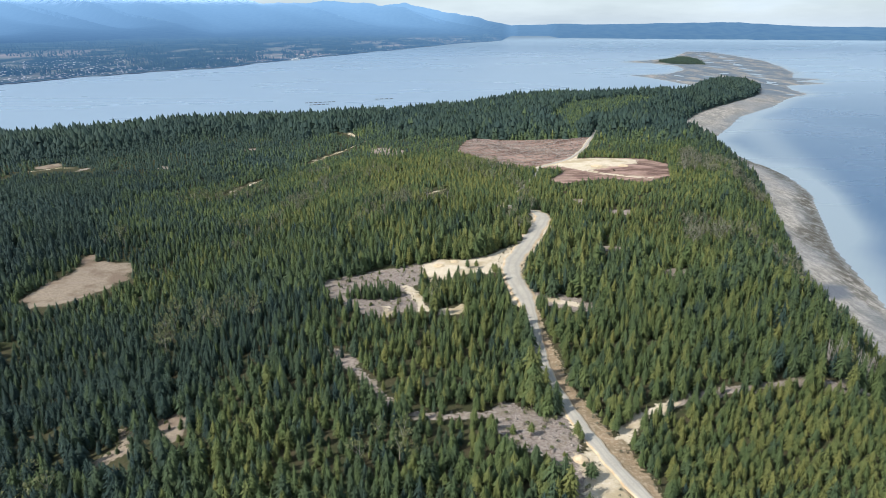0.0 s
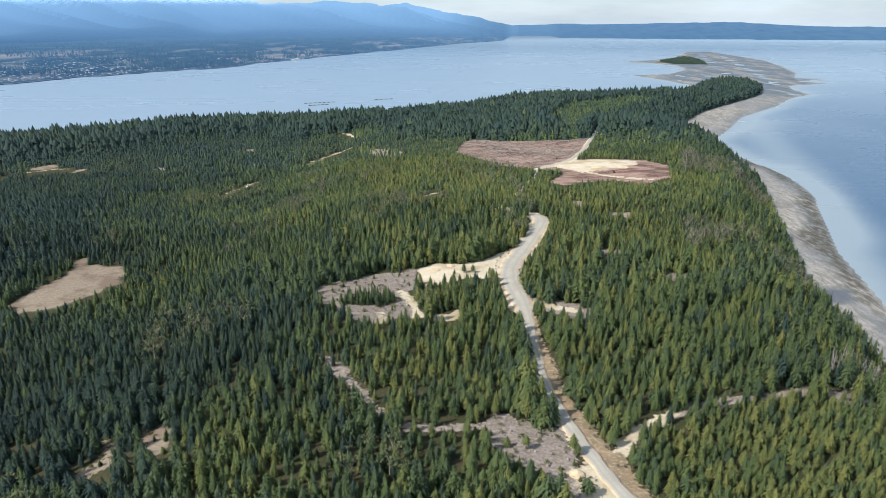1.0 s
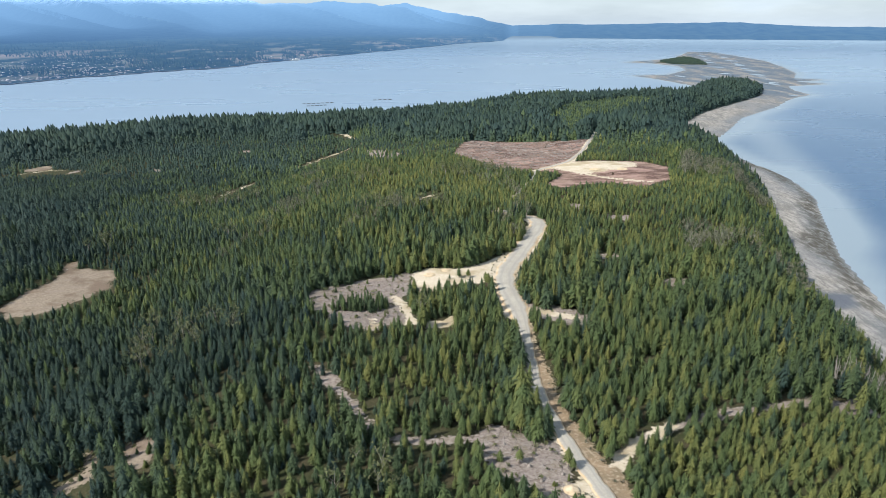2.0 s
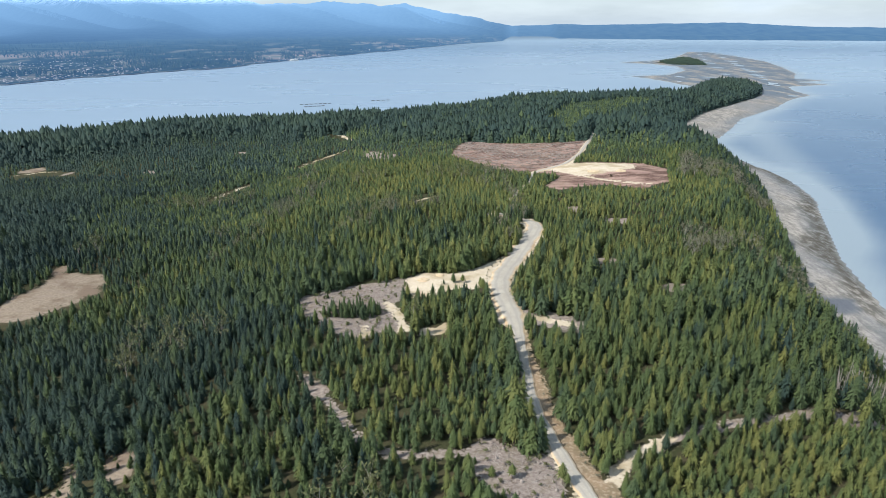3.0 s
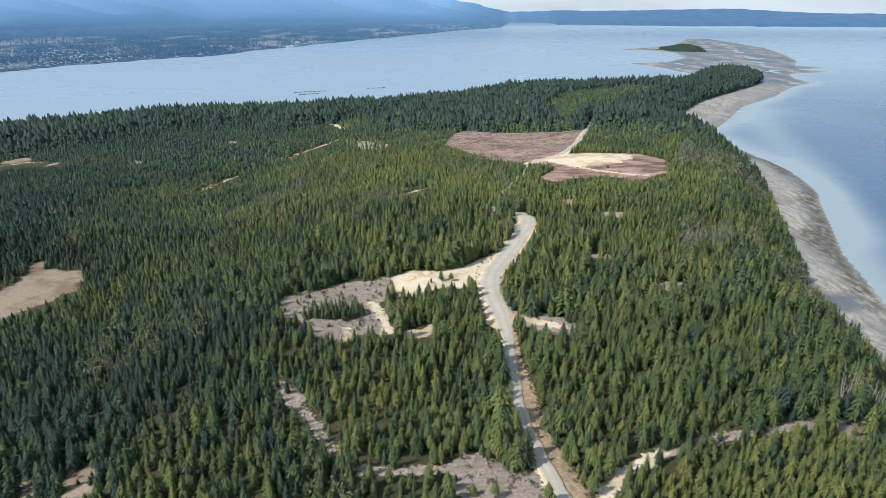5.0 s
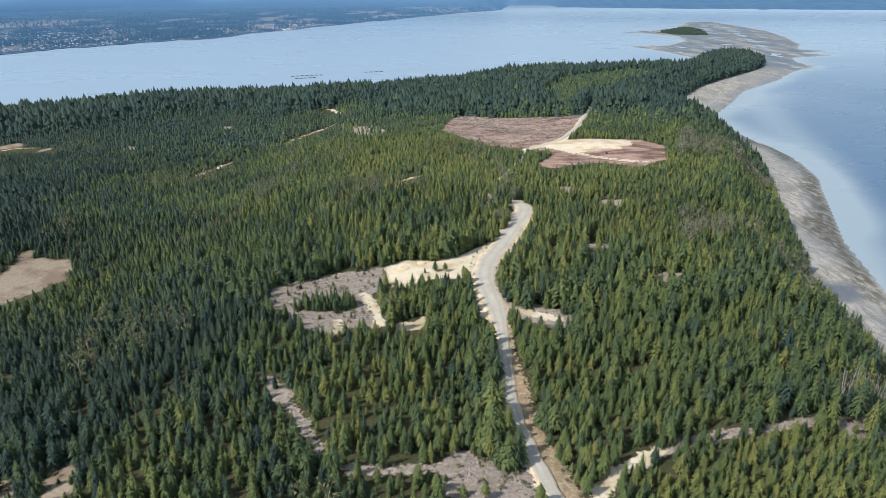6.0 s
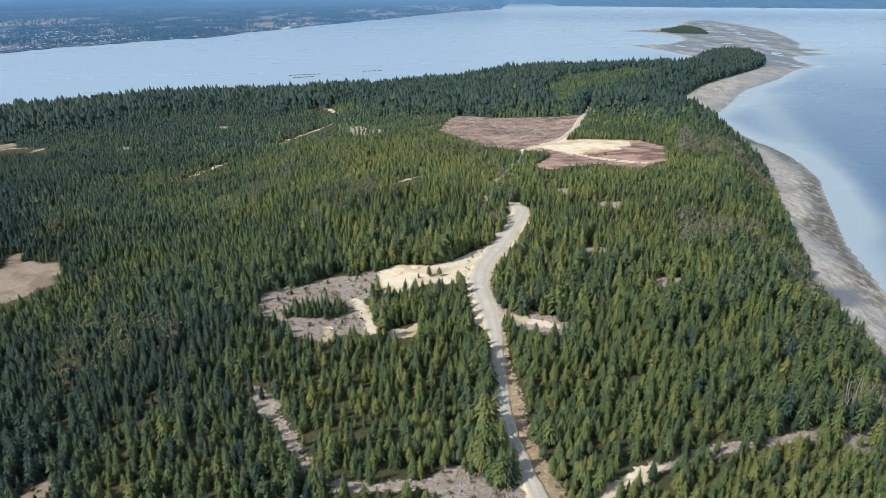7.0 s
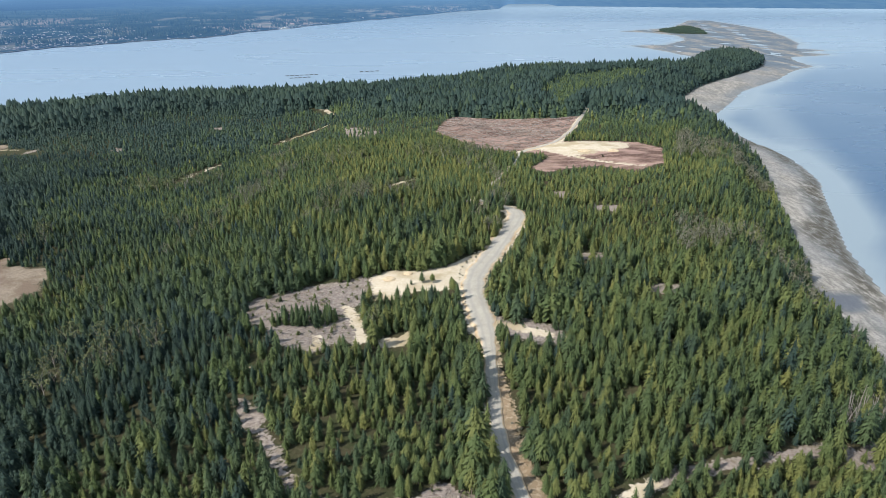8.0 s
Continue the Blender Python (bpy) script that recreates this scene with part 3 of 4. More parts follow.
def far_fir(seed, sides=5, tiers=3, radius=0.17):
    """The same tree seen from afar: ragged stacked cones, each skirt uneven."""
    g = np.random.default_rng(seed)
    v, f = [], []
    for n in range(tiers):
        u = n / tiers
        z0, z1 = 0.06 + 0.86 * u, min(1.0, 0.06 + 0.86 * u + 1.55 / tiers)
        r = radius * (1 - u) ** 0.62
        i, turn = len(v), g.uniform(0, 6)
        for s in range(sides):
            a = turn + 2 * math.pi * s / sides
            q = r * g.uniform(0.65, 1.35)
            v.append((q * math.cos(a), q * math.sin(a), z0 + g.uniform(-0.07, 0.05)))
        v.append((g.uniform(-0.02, 0.02), g.uniform(-0.02, 0.02), z1))
        f += [(i + s, i + (s + 1) % sides, i + sides) for s in range(sides)]
    return np.array(v), np.array(f), np.zeros(len(f), int)


def puff(mv, c, s, n):
    """Rounded normals for a crown of many sprays: outwards and up, a little astray from spray to spray."""
    g = np.random.default_rng(len(mv))
    d = np.stack([mv[:, 0], mv[:, 1], 0 * mv[:, 0]], 1)
    d = d / (np.linalg.norm(d, axis=1, keepdims=True) + 0.03) + (0, 0, 0.55) + np.repeat(g.normal(0, 0.36, (len(mv) // 3 + 1, 3)), 3, 0)[:len(mv)]
    d = d / np.linalg.norm(d, axis=1, keepdims=True)
    out = np.stack([d[:, 0][None] * c - d[:, 1][None] * s, d[:, 0][None] * s + d[:, 1][None] * c, np.repeat(d[:, 2][None], n, 0)], 2)
    return out.reshape(-1, 3)


def stamp(name, models, x, y, z, h, wide, tint, label, mats=None, lean=0.02, crown=True):
    """Stands a copy of one of the models at each place and joins all into one mesh."""
    pick = rng.integers(0, len(models), len(x))
    vs, fs, ts, ws, ns, base = [], [], [], [], [], 0
    for n, (mv, mf, mw) in enumerate(models):
        q = np.where(pick == n)[0]
        if not len(q):
            continue
        a = rng.uniform(0, 2 * math.pi, len(q))
        c, s = np.cos(a)[:, None], np.sin(a)[:, None]
        hz = h[q][:, None]
        wx = hz * wide[q][:, None]
        lx, ly = rng.normal(0, lean, (2, len(q), 1))
        px, py, pz = mv[:, 0][None], mv[:, 1][None], mv[:, 2][None]
        V = np.stack([x[q][:, None] + (px * c - py * s) * wx + lx * pz * hz, y[q][:, None] + (px * s + py * c) * wx + ly * pz * hz, z[q][:, None] + pz * hz], 2)
        vs.append(V.reshape(-1, 3))
        ns.append(puff(mv, c, s, len(q)))
        fs.append((mf[None] + (base + np.arange(len(q)) * len(mv))[:, None, None]).reshape(-1, 3))
        ts.append(np.repeat(tint[q], len(mv)))
        ws.append(np.tile(mw, len(q)))
        base += len(q) * len(mv)
    v = draw_in(np.concatenate(vs))
    ob = new(name, mesh_from(name, v, np.concatenate(fs), mats or [M_NEEDLE, M_BARK], dict(tint=np.concatenate(ts)), dict(custom_normal=np.concatenate(ns)) if crown else (), face_mat=np.concatenate(ws), shade=True))
    return tagged(ob, label, "trees", kind="stuff")


def scatter(x0, x1, y0, y1, step):
    """Places on a shaken grid."""
    px, py = [a.ravel() for a in np.meshgrid(np.arange(x0, x1, step), np.arange(y0, y1, step))]
    return px + rng.uniform(-0.48, 0.48, len(px)) * step, py + rng.uniform(-0.48, 0.48, len(px)) * step


def bare(x, y, h, reach=1.0):
    """Where no tree stands: on roads and clearings, and before them where a tree would hang over them as seen along the clearing."""
    far_off = np.hypot(x, y)
    lane = h * far_off / EYE_Z * reach
    out = np.zeros(len(x), bool)
    for k in (0.0, 0.25, 0.5):
        qx, qy = x * (1 + k * lane / far_off), y * (1 + k * lane / far_off)
        for poly, m in ((FIELD, 0), (PAD, 0), (SLASH, 0), (SPOTA, 0), (SPOTB, 0), (SPOTC, 0), (STUMPS, 0), (BANK, 1), (SHOULDER, 1), (CLEARCUT, 0), (SANDLOT, 0), (GLADE, 0), (EASTPATCH, 0), (GLADEB, 0), (LOT_EDGE, 0)):
            out |= signed(qx, qy, poly) > -m
        for line, half in ((ROAD[:7], 3.5), (ROAD, 3.3), (ROADN[6:], 3.0), (ROADN[:7], 1.2)):
            if k < 0.2 or line == ROADN[6:]:
                out |= near_line(qx, qy, line) < half * (1 - 0.3 * k)
        if k < 0.7:
            for line, half in ((SPUR[:3], 2.2),):
                out |= near_line(qx, qy, line) < half * (1 - 0.4 * k)
    seen = lumps(x, y, 26, 77) > -0.25
    for k in (0.0, 0.2, 0.4, 0.6, 0.8):
        out |= near_line(x * (1 + k * lane / far_off), y * (1 + k * lane / far_off), ROAD[9:]) < 5.2
    for k in (0.0, 0.2, 0.4, 0.6, 0.8, 0.95):
        qx, qy = x * (1 + k * lane / far_off), y * (1 + k * lane / far_off)
        for line, half in ((TRACKW, 4.5), (TRACKV, 6.0), (TRACKM, 3.0), (TRACKL, 2.5)):
            out |= seen & (near_line(qx, qy, line) < half)
        out |= signed(qx, qy, MEADOW) > 0
    for a, b, r in PATCHES:
        for k in (0.0, 0.4):
            out |= np.hypot(x * (1 + k * lane / far_off) - a, (y * (1 + k * lane / far_off) - b) * 0.8) < r * (0.75 + 0.3 * lumps(x, y, 4, 71))
    out |= (near_line(x, y, TRACKE) < 2.0)
    out |= (np.hypot(x - 330, y - 905) < 42) & (signed(x, y, ISLAND) < 24)
    thin = (signed(x, y, EDGE) > 0) | (signed(x, y, EASTPATCH) > -4) | (signed(x, y, SNAGS) > 0) | (signed(x, y, BROWN) > 0) | (near_line(x, y, TRAIL) < 2.6) | (near_line(x, y, SPUR) < 2.6)
    out |= thin & (rng.random(len(x)) < 0.75)
    out |= spots(x + 0.35 * lane * x / far_off, y + 0.35 * lane * y / far_off) > 0.4
    out |= spots(x, y) > 0.5
    out |= (signed(x, y, BANKR) > -1) | (signed(x, y, VERGE) > 0)
    return out


def stand(x, y):
    """Tree height and tint of the stand at a place, with haze and shade put into the tint."""
    sd = signed(x, y, ISLAND)
    north = smooth(-90, -30, x + 20 * lumps(x, y, 30, 5)) * smooth(740, 800, y + 0.25 * x + 14 * lumps(x, y, 30, 7))
    old = np.maximum(north, smooth(175, 125, sd + 18 * lumps(x, y, 40, 1)) * smooth(450, 600, y - 0.1 * x) * (x < 0))
    old = np.maximum(old, smooth(110, 50, sd) * smooth(500, 700, y))
    young = signed(x, y, YOUNG) > 0
    slope = smooth(75, 30, sd + 8 * lumps(x, y, 14, 8)) * smooth(800, 600, y)
    west = smooth(-165, -215, x + 0.15 * y + 12 * lumps(x, y, 22, 9)) * smooth(300, 350, y + 20 * lumps(x, y, 40, 3)) * smooth(620, 520, y)
    clump = smooth(0.55, 1.0, lumps(x, y, 17, 21)) * smooth(-20, -60, x) * smooth(380, 300, y)
    light = signed(x, y, LIGHT) > 0
    h = 8.0 + 1.3 * lumps(x, y, 45, 2) + 0.9 * lumps(x, y, 8, 20) - 2.2 * smooth(280, 360, y) - 0.9 * smooth(400, 460, y) + 8.5 * old + 2.8 * old * smooth(-60, -160, x) + 3.0 * slope * (1 - old) + 4.0 * west + 2.0 * clump + 3.6 * smooth(22, 30, x) * smooth(40, 36, x) * smooth(255, 235, y)
    h = np.where(young, 4.9, h)
    h = np.where(light, 6.5, h)
    # the last term puts distance haze into the tint, as a shift to blue-green
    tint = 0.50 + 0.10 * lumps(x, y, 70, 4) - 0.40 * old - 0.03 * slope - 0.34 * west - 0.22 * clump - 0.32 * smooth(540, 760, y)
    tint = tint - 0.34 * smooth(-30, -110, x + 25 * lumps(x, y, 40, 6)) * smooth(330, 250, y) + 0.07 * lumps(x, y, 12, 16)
    # shade over the left side painted into the tint, by bearing x / y
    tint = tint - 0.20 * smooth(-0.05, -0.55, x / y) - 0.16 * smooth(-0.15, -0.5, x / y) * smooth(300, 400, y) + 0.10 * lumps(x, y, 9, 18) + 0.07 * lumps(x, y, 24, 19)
    tint = np.where(young, 0.60 + 0.06 * lumps(x, y, 14, 17), tint)
    tint = np.where(light, 0.24, tint)
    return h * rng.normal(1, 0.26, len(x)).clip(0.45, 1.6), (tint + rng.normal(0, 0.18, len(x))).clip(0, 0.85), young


SNAGS = [(132, 196), (150, 199), (170, 214), (186, 232), (178, 236), (150, 212)]
YOUNG = [(60, 100), (58, 150), (66, 168), (100, 180), (128, 186), (150, 186), (175, 208), (165, 100)]
LIGHT = [(150, 740), (330, 1020), (400, 1150), (330, 1180), (200, 1040), (140, 860)]


def forest(x0, x1, y0, y1, step, keep=None, gap=-1.2):
    x, y = scatter(x0, x1, y0, y1, step)
    m = signed(x, y, ISLAND) > 2
    m &= np.abs(x - 0.06 * y) < 0.76 * y + 45  # the wedge of land before the camera
    x, y = x[m], y[m]
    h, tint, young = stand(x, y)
    ok = ~bare(x, y, h) & (lumps(x, y, 14, 12) + 0.6 * lumps(x, y, 6, 13) > gap - 0.45) & (lumps(x, y, 3.2, 14) + 0.5 * lumps(x, y, 9, 15) > gap) & (rng.random(len(x)) > 0.06)
    if keep is not None:
        ok &= keep(x, y)
    x, y, h, tint = x[ok], y[ok], h[ok], tint[ok]
    return x, y, height(x, y) - 0.2, h, tint


NEAR = [fir(15, 14, s, radius=r) for s, r in ((1, 0.23), (2, 0.27), (3, 0.21), (4, 0.30), (5, 0.25), (6, 0.19))]
MID = [fir(6, 7, s, radius=r, trunk_sides=0) for s, r in ((11, 0.26), (12, 0.30), (13, 0.23), (14, 0.28), (15, 0.25), (16, 0.29))]
FAR = [far_fir(s, 5, 3, r) for s, r in ((21, 0.25), (22, 0.29), (23, 0.22), (24, 0.26), (25, 0.31), (26, 0.23))]
COPSE = (8, 62, 128, 196)  # trees that stand singly, round the stumps and the road


def in_copse(x, y):
    return (x > COPSE[0]) & (x < COPSE[1]) & (y > COPSE[2]) & (y < COPSE[3])


x, y, z, h, tint = forest(-220, 260, 112, 262, 2.95, lambda a, b: (b < 262) & ~in_copse(a, b) & (signed(a, b, YOUNG) < 0))
tall = h > 12.5
TALL = [fir(19, 14, s, radius=r, bare=0.16, trunk_sides=4) for s, r in ((51, 0.19), (52, 0.22), (53, 0.17), (54, 0.205))]
stamp("forest_bluff", TALL, x[tall], y[tall], z[tall], h[tall], rng.uniform(0.8, 1.15, tall.sum()), tint[tall], "tall dark firs on the bluff and among the young stand")
x, y, z, h, tint = x[~tall], y[~tall], z[~tall], h[~tall], tint[~tall]
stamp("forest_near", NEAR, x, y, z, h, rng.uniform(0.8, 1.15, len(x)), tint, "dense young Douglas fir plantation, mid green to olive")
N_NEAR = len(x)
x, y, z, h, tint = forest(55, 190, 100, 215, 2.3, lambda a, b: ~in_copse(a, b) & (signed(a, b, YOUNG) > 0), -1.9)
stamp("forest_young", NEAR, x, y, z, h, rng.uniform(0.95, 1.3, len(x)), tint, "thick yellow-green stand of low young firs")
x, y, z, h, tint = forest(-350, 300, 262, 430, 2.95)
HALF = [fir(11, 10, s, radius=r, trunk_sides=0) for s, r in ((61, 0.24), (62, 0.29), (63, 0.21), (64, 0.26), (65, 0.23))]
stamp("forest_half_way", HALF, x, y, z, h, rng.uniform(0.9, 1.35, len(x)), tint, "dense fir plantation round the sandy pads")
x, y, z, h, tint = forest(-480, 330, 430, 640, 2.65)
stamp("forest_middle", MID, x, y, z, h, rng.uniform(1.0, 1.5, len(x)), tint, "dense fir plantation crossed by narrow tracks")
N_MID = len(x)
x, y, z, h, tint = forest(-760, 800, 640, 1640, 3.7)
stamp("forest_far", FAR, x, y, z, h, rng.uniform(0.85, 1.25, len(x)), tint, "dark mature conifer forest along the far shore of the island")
N_FAR = len(x)
x, y = scatter(-150, 145, -70, 112, 3.6)
m = (signed(x, y, ISLAND) > 4) & (near_line(x, y, ((56, 130), (70, 40), (78, -80))) > 6)
x, y = x[m], y[m]
stamp("forest_south", MID, x, y, height(x, y) - 0.2, rng.uniform(5, 11, len(x)), rng.uniform(0.9, 1.2, len(x)), rng.uniform(0.2, 0.7, len(x)), "young firs south of the road junction")
x, y = scatter(900, 1120, 2420, 2980, 5.5)
m = signed(x, y, ISLET) > 3
x, y = x[m], y[m]
stamp("islet_trees", FAR, x, y, height(x, y) - 0.5, rng.uniform(5, 10, len(x)), rng.uniform(1, 1.4, len(x)), rng.uniform(0, 0.1, len(x)), "dark conifers crowding a small sandy islet")

# single trees
SINGLE = []
for n in range(6):
    tree = tagged(new("fir_tree"), "slender green fir tree at the edge of the clearing", "tree", "firs by the road")
    v, f, wood = fir(17, 14, 40 + n, radius=0.20 + 0.012 * n, bare=0.10 + 0.09 * (n % 4), trunk_sides=6)
    for name, w, mat in (("trunk", 1, M_BARK), ("crown", 0, M_NEEDLE1)):
        use = f[wood == w]
        ids, inv = np.unique(use, return_inverse=True)
        ob = new(name, mesh_from(name, v[ids], inv.reshape(-1, 3), [mat]))
        ob.parent = tree
    SINGLE.append(tree)
x, y, z, h, tint = forest(COPSE[0], COPSE[1], COPSE[2], COPSE[3], 2.6, in_copse, -3)
extra = [(-9, 287.7, 6.5), (12.7, 300, 6), (17.1, 300, 5), (26, 288.7, 7.5), (27.7, 283, 8.5), (25.6, 297.6, 4.5), (23, 286, 6), (8, 298.2, 3), (40, 139.6, 6.4), (26.5, 160, 5), (21, 161, 4), (43.5, 251, 8)]
places = [(a, b, c, d) for a, b, c, d in zip(x, y, z, h)] + [(a, b, float(height(np.array([a]), np.array([b]))[0]) - 0.15, c) for a, b, c in extra]
for n, (a, b, c, d) in enumerate(places):
    src = SINGLE[n % 6]
    wide = d * rng.uniform(0.9, 1.2) * (1.35 if d < 8 and n >= len(x) else 1)
    m = pose(a, b, c, rng.normal(0, 1.5), rng.normal(0, 1.5), rng.uniform(0, 360)) @ Matrix.Diagonal((wide, wide, d, 1))
    if n < 6:
        src.matrix_basis = m
    else:
        t = copy_thing(src, Matrix())
        t.matrix_basis = m
print("trees", N_NEAR, N_MID, N_FAR, len(places))

# ---- things on the land ----
def ground_at(a, b):
    return float(height(np.array([float(a)]), np.array([float(b)]))[0])


def log_model(seed, sides=5):
    """A fallen stem of length 1 along x, tapered and a little bent."""
    g = np.random.default_rng(seed)
    v, f = [], []
    bend = g.uniform(-0.04, 0.04)
    for n, (px, r) in enumerate(((-0.5, 0.030), (0.0, 0.026), (0.5, 0.015))):
        for s in range(sides):
            a = 2 * math.pi * s / sides
            v.append((px, r * math.cos(a) + bend * (n == 1), 0.02 + r * math.sin(a)))
    for n in range(2):
        for s in range(sides):
            i, j = n * sides + s, n * sides + (s + 1) % sides
            f += [(i, j, j + sides), (i, j + sides, i + sides)]
    return np.array(v), np.array(f), np.zeros(len(f), int)


def stump_model(seed, sides=6):
    g = np.random.default_rng(seed)
    v = [(1.25 * (0.5 + 0.1 * g.random()) * math.cos(2 * math.pi * s / sides), 1.25 * 0.55 * math.sin(2 * math.pi * s / sides), -0.1) for s in range(sides)]
    v += [(0.42 * math.cos(2 * math.pi * s / sides), 0.42 * math.sin(2 * math.pi * s / sides), 0.8 + 0.15 * g.random()) for s in range(sides)] + [(0, 0, 0.88)]
    f = []
    for s in range(sides):
        j = (s + 1) % sides
        f += [(s, j, sides + j), (s, sides + j, sides + s), (sides + s, sides + j, 2 * sides)]
    return np.array(v), np.array(f), np.zeros(len(f), int)


def shrub_model(seed, n=26):
    """A low bush: many small leaf clumps round a few stems."""
    g = np.random.default_rng(seed)
    v, f = [], []
    for _ in range(n):
        a, el, r = g.uniform(0, 6.28), g.uniform(0.05, 1.4), g.uniform(0.25, 0.5)
        c = np.array([r * math.cos(a) * math.cos(el), r * math.sin(a) * math.cos(el), 0.25 + 0.9 * r * math.sin(el) + 0.15 * g.random()])
        i = len(v)
        q = g.normal(size=(3, 3)) * 0.16
        v += [tuple(c + q[0]), tuple(c + q[1]), tuple(c + q[2])]
        f.append((i, i + 1, i + 2))
    return np.array(v), np.array(f), np.zeros(len(f), int)


def broadleaf_model(seed, twigs=110):
    """A broad-leaved tree of height 1: trunk, limbs, and an uneven crown of small clumps with gaps."""
    g = np.random.default_rng(seed)
    v, f, wood = [], [], []

    def stem(p, q, r0, r1):
        i = len(v)
        for c, r in ((p, r0), (q, r1)):
            for s in range(3):
                v.append((c[0] + r * math.cos(2.1 * s), c[1] + r * math.sin(2.1 * s), c[2]))
        for s in range(3):
            j = (s + 1) % 3
            f.extend([(i + s, i + j, i + 3 + j), (i + s, i + 3 + j, i + 3 + s)])
            wood.extend([1, 1])

    stem((0, 0, -0.03), (0.02, 0, 0.55), 0.018, 0.010)
    ends = []
    for n in range(7):
        a, z0 = n * 2.4 + g.uniform(-0.4, 0.4), 0.25 + 0.05 * n
        e = (0.24 * math.cos(a), 0.24 * math.sin(a), min(0.9, z0 + 0.25 + 0.2 * g.random()))
        stem((0, 0, z0), e, 0.008, 0.003)
        ends.append(np.array(e))
    ends.append(np.array((0, 0, 0.9)))
    for _ in range(twigs):
        c = ends[g.integers(len(ends))] + g.normal(size=3) * (0.075, 0.075, 0.07)
        q = g.normal(size=(3, 3)) * 0.032
        i = len(v)
        v.extend([tuple(c + q[0]), tuple(c + q[1]), tuple(c + q[2])])
        f.append((i, i + 1, i + 2))
        wood.append(0)
    return np.array(v), np.array(f), np.array(wood)


M_TWIG = plain("bare_twigs", (0.17, 0.16, 0.12), (0.11, 0.115, 0.07), 0.9)
M_SPRING = plain("spring_leaves", (0.13, 0.15, 0.05), (0.10, 0.10, 0.06), 0.8)
M_SLASH = plain("weathered_slash", (0.34, 0.30, 0.27), (0.17, 0.135, 0.11), 0.95, 0.5)


def inside(polys, step, margin=0.5):
    """Places on a shaken grid within any of the outlines."""
    xs, ys = [], []
    for poly in polys:
        p = np.array(poly, float)
        a, b = scatter(p[:, 0].min(), p[:, 0].max(), p[:, 1].min(), p[:, 1].max(), step)
        m = signed(a, b, poly) > margin
        xs.append(a[m])
        ys.append(b[m])
    return np.concatenate(xs), np.concatenate(ys)


def strew(name, models, x, y, size, mats, label, category, sink=0.0):
    ob = stamp(name, models, x, y, height(x, y) - sink, size, np.ones(len(x)), np.full(len(x), 0.5), label, mats, lean=0.0, crown=False)
    ob["category"] = category
    return ob


LOGS, STUMP, SHRUB = [log_model(s) for s in range(4)], [stump_model(s) for s in range(3)], [shrub_model(s) for s in range(4)]
x, y = inside((SLASH, STUMPS, EDGE), 1.3)
m = near_line(x, y, ROAD) > 5
strew("slash", LOGS, x[m], y[m], rng.uniform(0.8, 3.6, m.sum()), [M_SLASH], "weathered grey logs and branches left on cleared ground", "logging slash")
x, y = inside((CLEARCUT,), 3.8, 2)
strew("clearcut_slash", LOGS, x, y, rng.uniform(3.0, 11.0, len(x)), [M_SLASH], "reddish-grey logging debris over a clearcut", "logging slash")
x, y = inside((STUMPS, SLASH), 5.5, 1)
m = near_line(x, y, ROAD) > 6
strew("stumps", STUMP, x[m], y[m], rng.uniform(0.5, 0.9, m.sum()), [M_SLASH], "cut grey tree stumps in the clearing", "stumps")
x, y = inside((SLASH, STUMPS, GLADE, GLADEB, EASTPATCH), 3.6, 0)
m = (near_line(x, y, ROAD) > 5.5) & (rng.random(len(x)) > 0.45)
strew("scrub", SHRUB, x[m], y[m], rng.uniform(0.8, 2.2, m.sum()), [M_SPRING], "low olive scrub scattered over cleared ground", "scrub")
x, y = scatter(25, 75, 125, 330, 2.2)
d = near_line(x, y, ROAD)
m = (d > 4.2) & (d < 8) & (rng.random(len(x)) > 0.5)
strew("verge_scrub", SHRUB, x[m], y[m], rng.uniform(0.5, 1.5, m.sum()), [M_TWIG], "brown brush along the road banks", "scrub")

# islands of young trees left standing in the slash, and self-sown saplings
x, y = inside((((-46, 262), (-24, 262), (-19, 270), (-26, 276), (-40, 272)),), 2.3, 0)
stamp("leave_trees", NEAR, x, y, height(x, y) - 0.2, rng.uniform(4, 7.5, len(x)), rng.uniform(0.8, 1.0, len(x)), rng.uniform(0.2, 0.5, len(x)), "clump of young firs left standing in the slash")
x, y = inside((((-10, 262), (4, 262), (24, 272), (28, 284), (6, 286), (-8, 280)),), 2.6, 0)
m = rng.random(len(x)) > 0.25
stamp("pad_trees", NEAR, x[m], y[m], height(x[m], y[m]) - 0.2, rng.uniform(4, 8.5, m.sum()), rng.uniform(0.9, 1.2, m.sum()), rng.uniform(0.3, 0.6, m.sum()), "young firs between the sandy pads")
x, y = inside((SLASH, STUMPS, GLADE, GLADEB), 6.0, -1)
m = (near_line(x, y, ROAD) > 6) & (rng.random(len(x)) > 0.6)
stamp("saplings", NEAR, x[m], y[m], height(x[m], y[m]) - 0.1, rng.uniform(1.2, 3.5, m.sum()), rng.uniform(1.0, 1.4, m.sum()), rng.uniform(0.3, 0.8, m.sum()), "self-sown fir saplings on cleared ground")

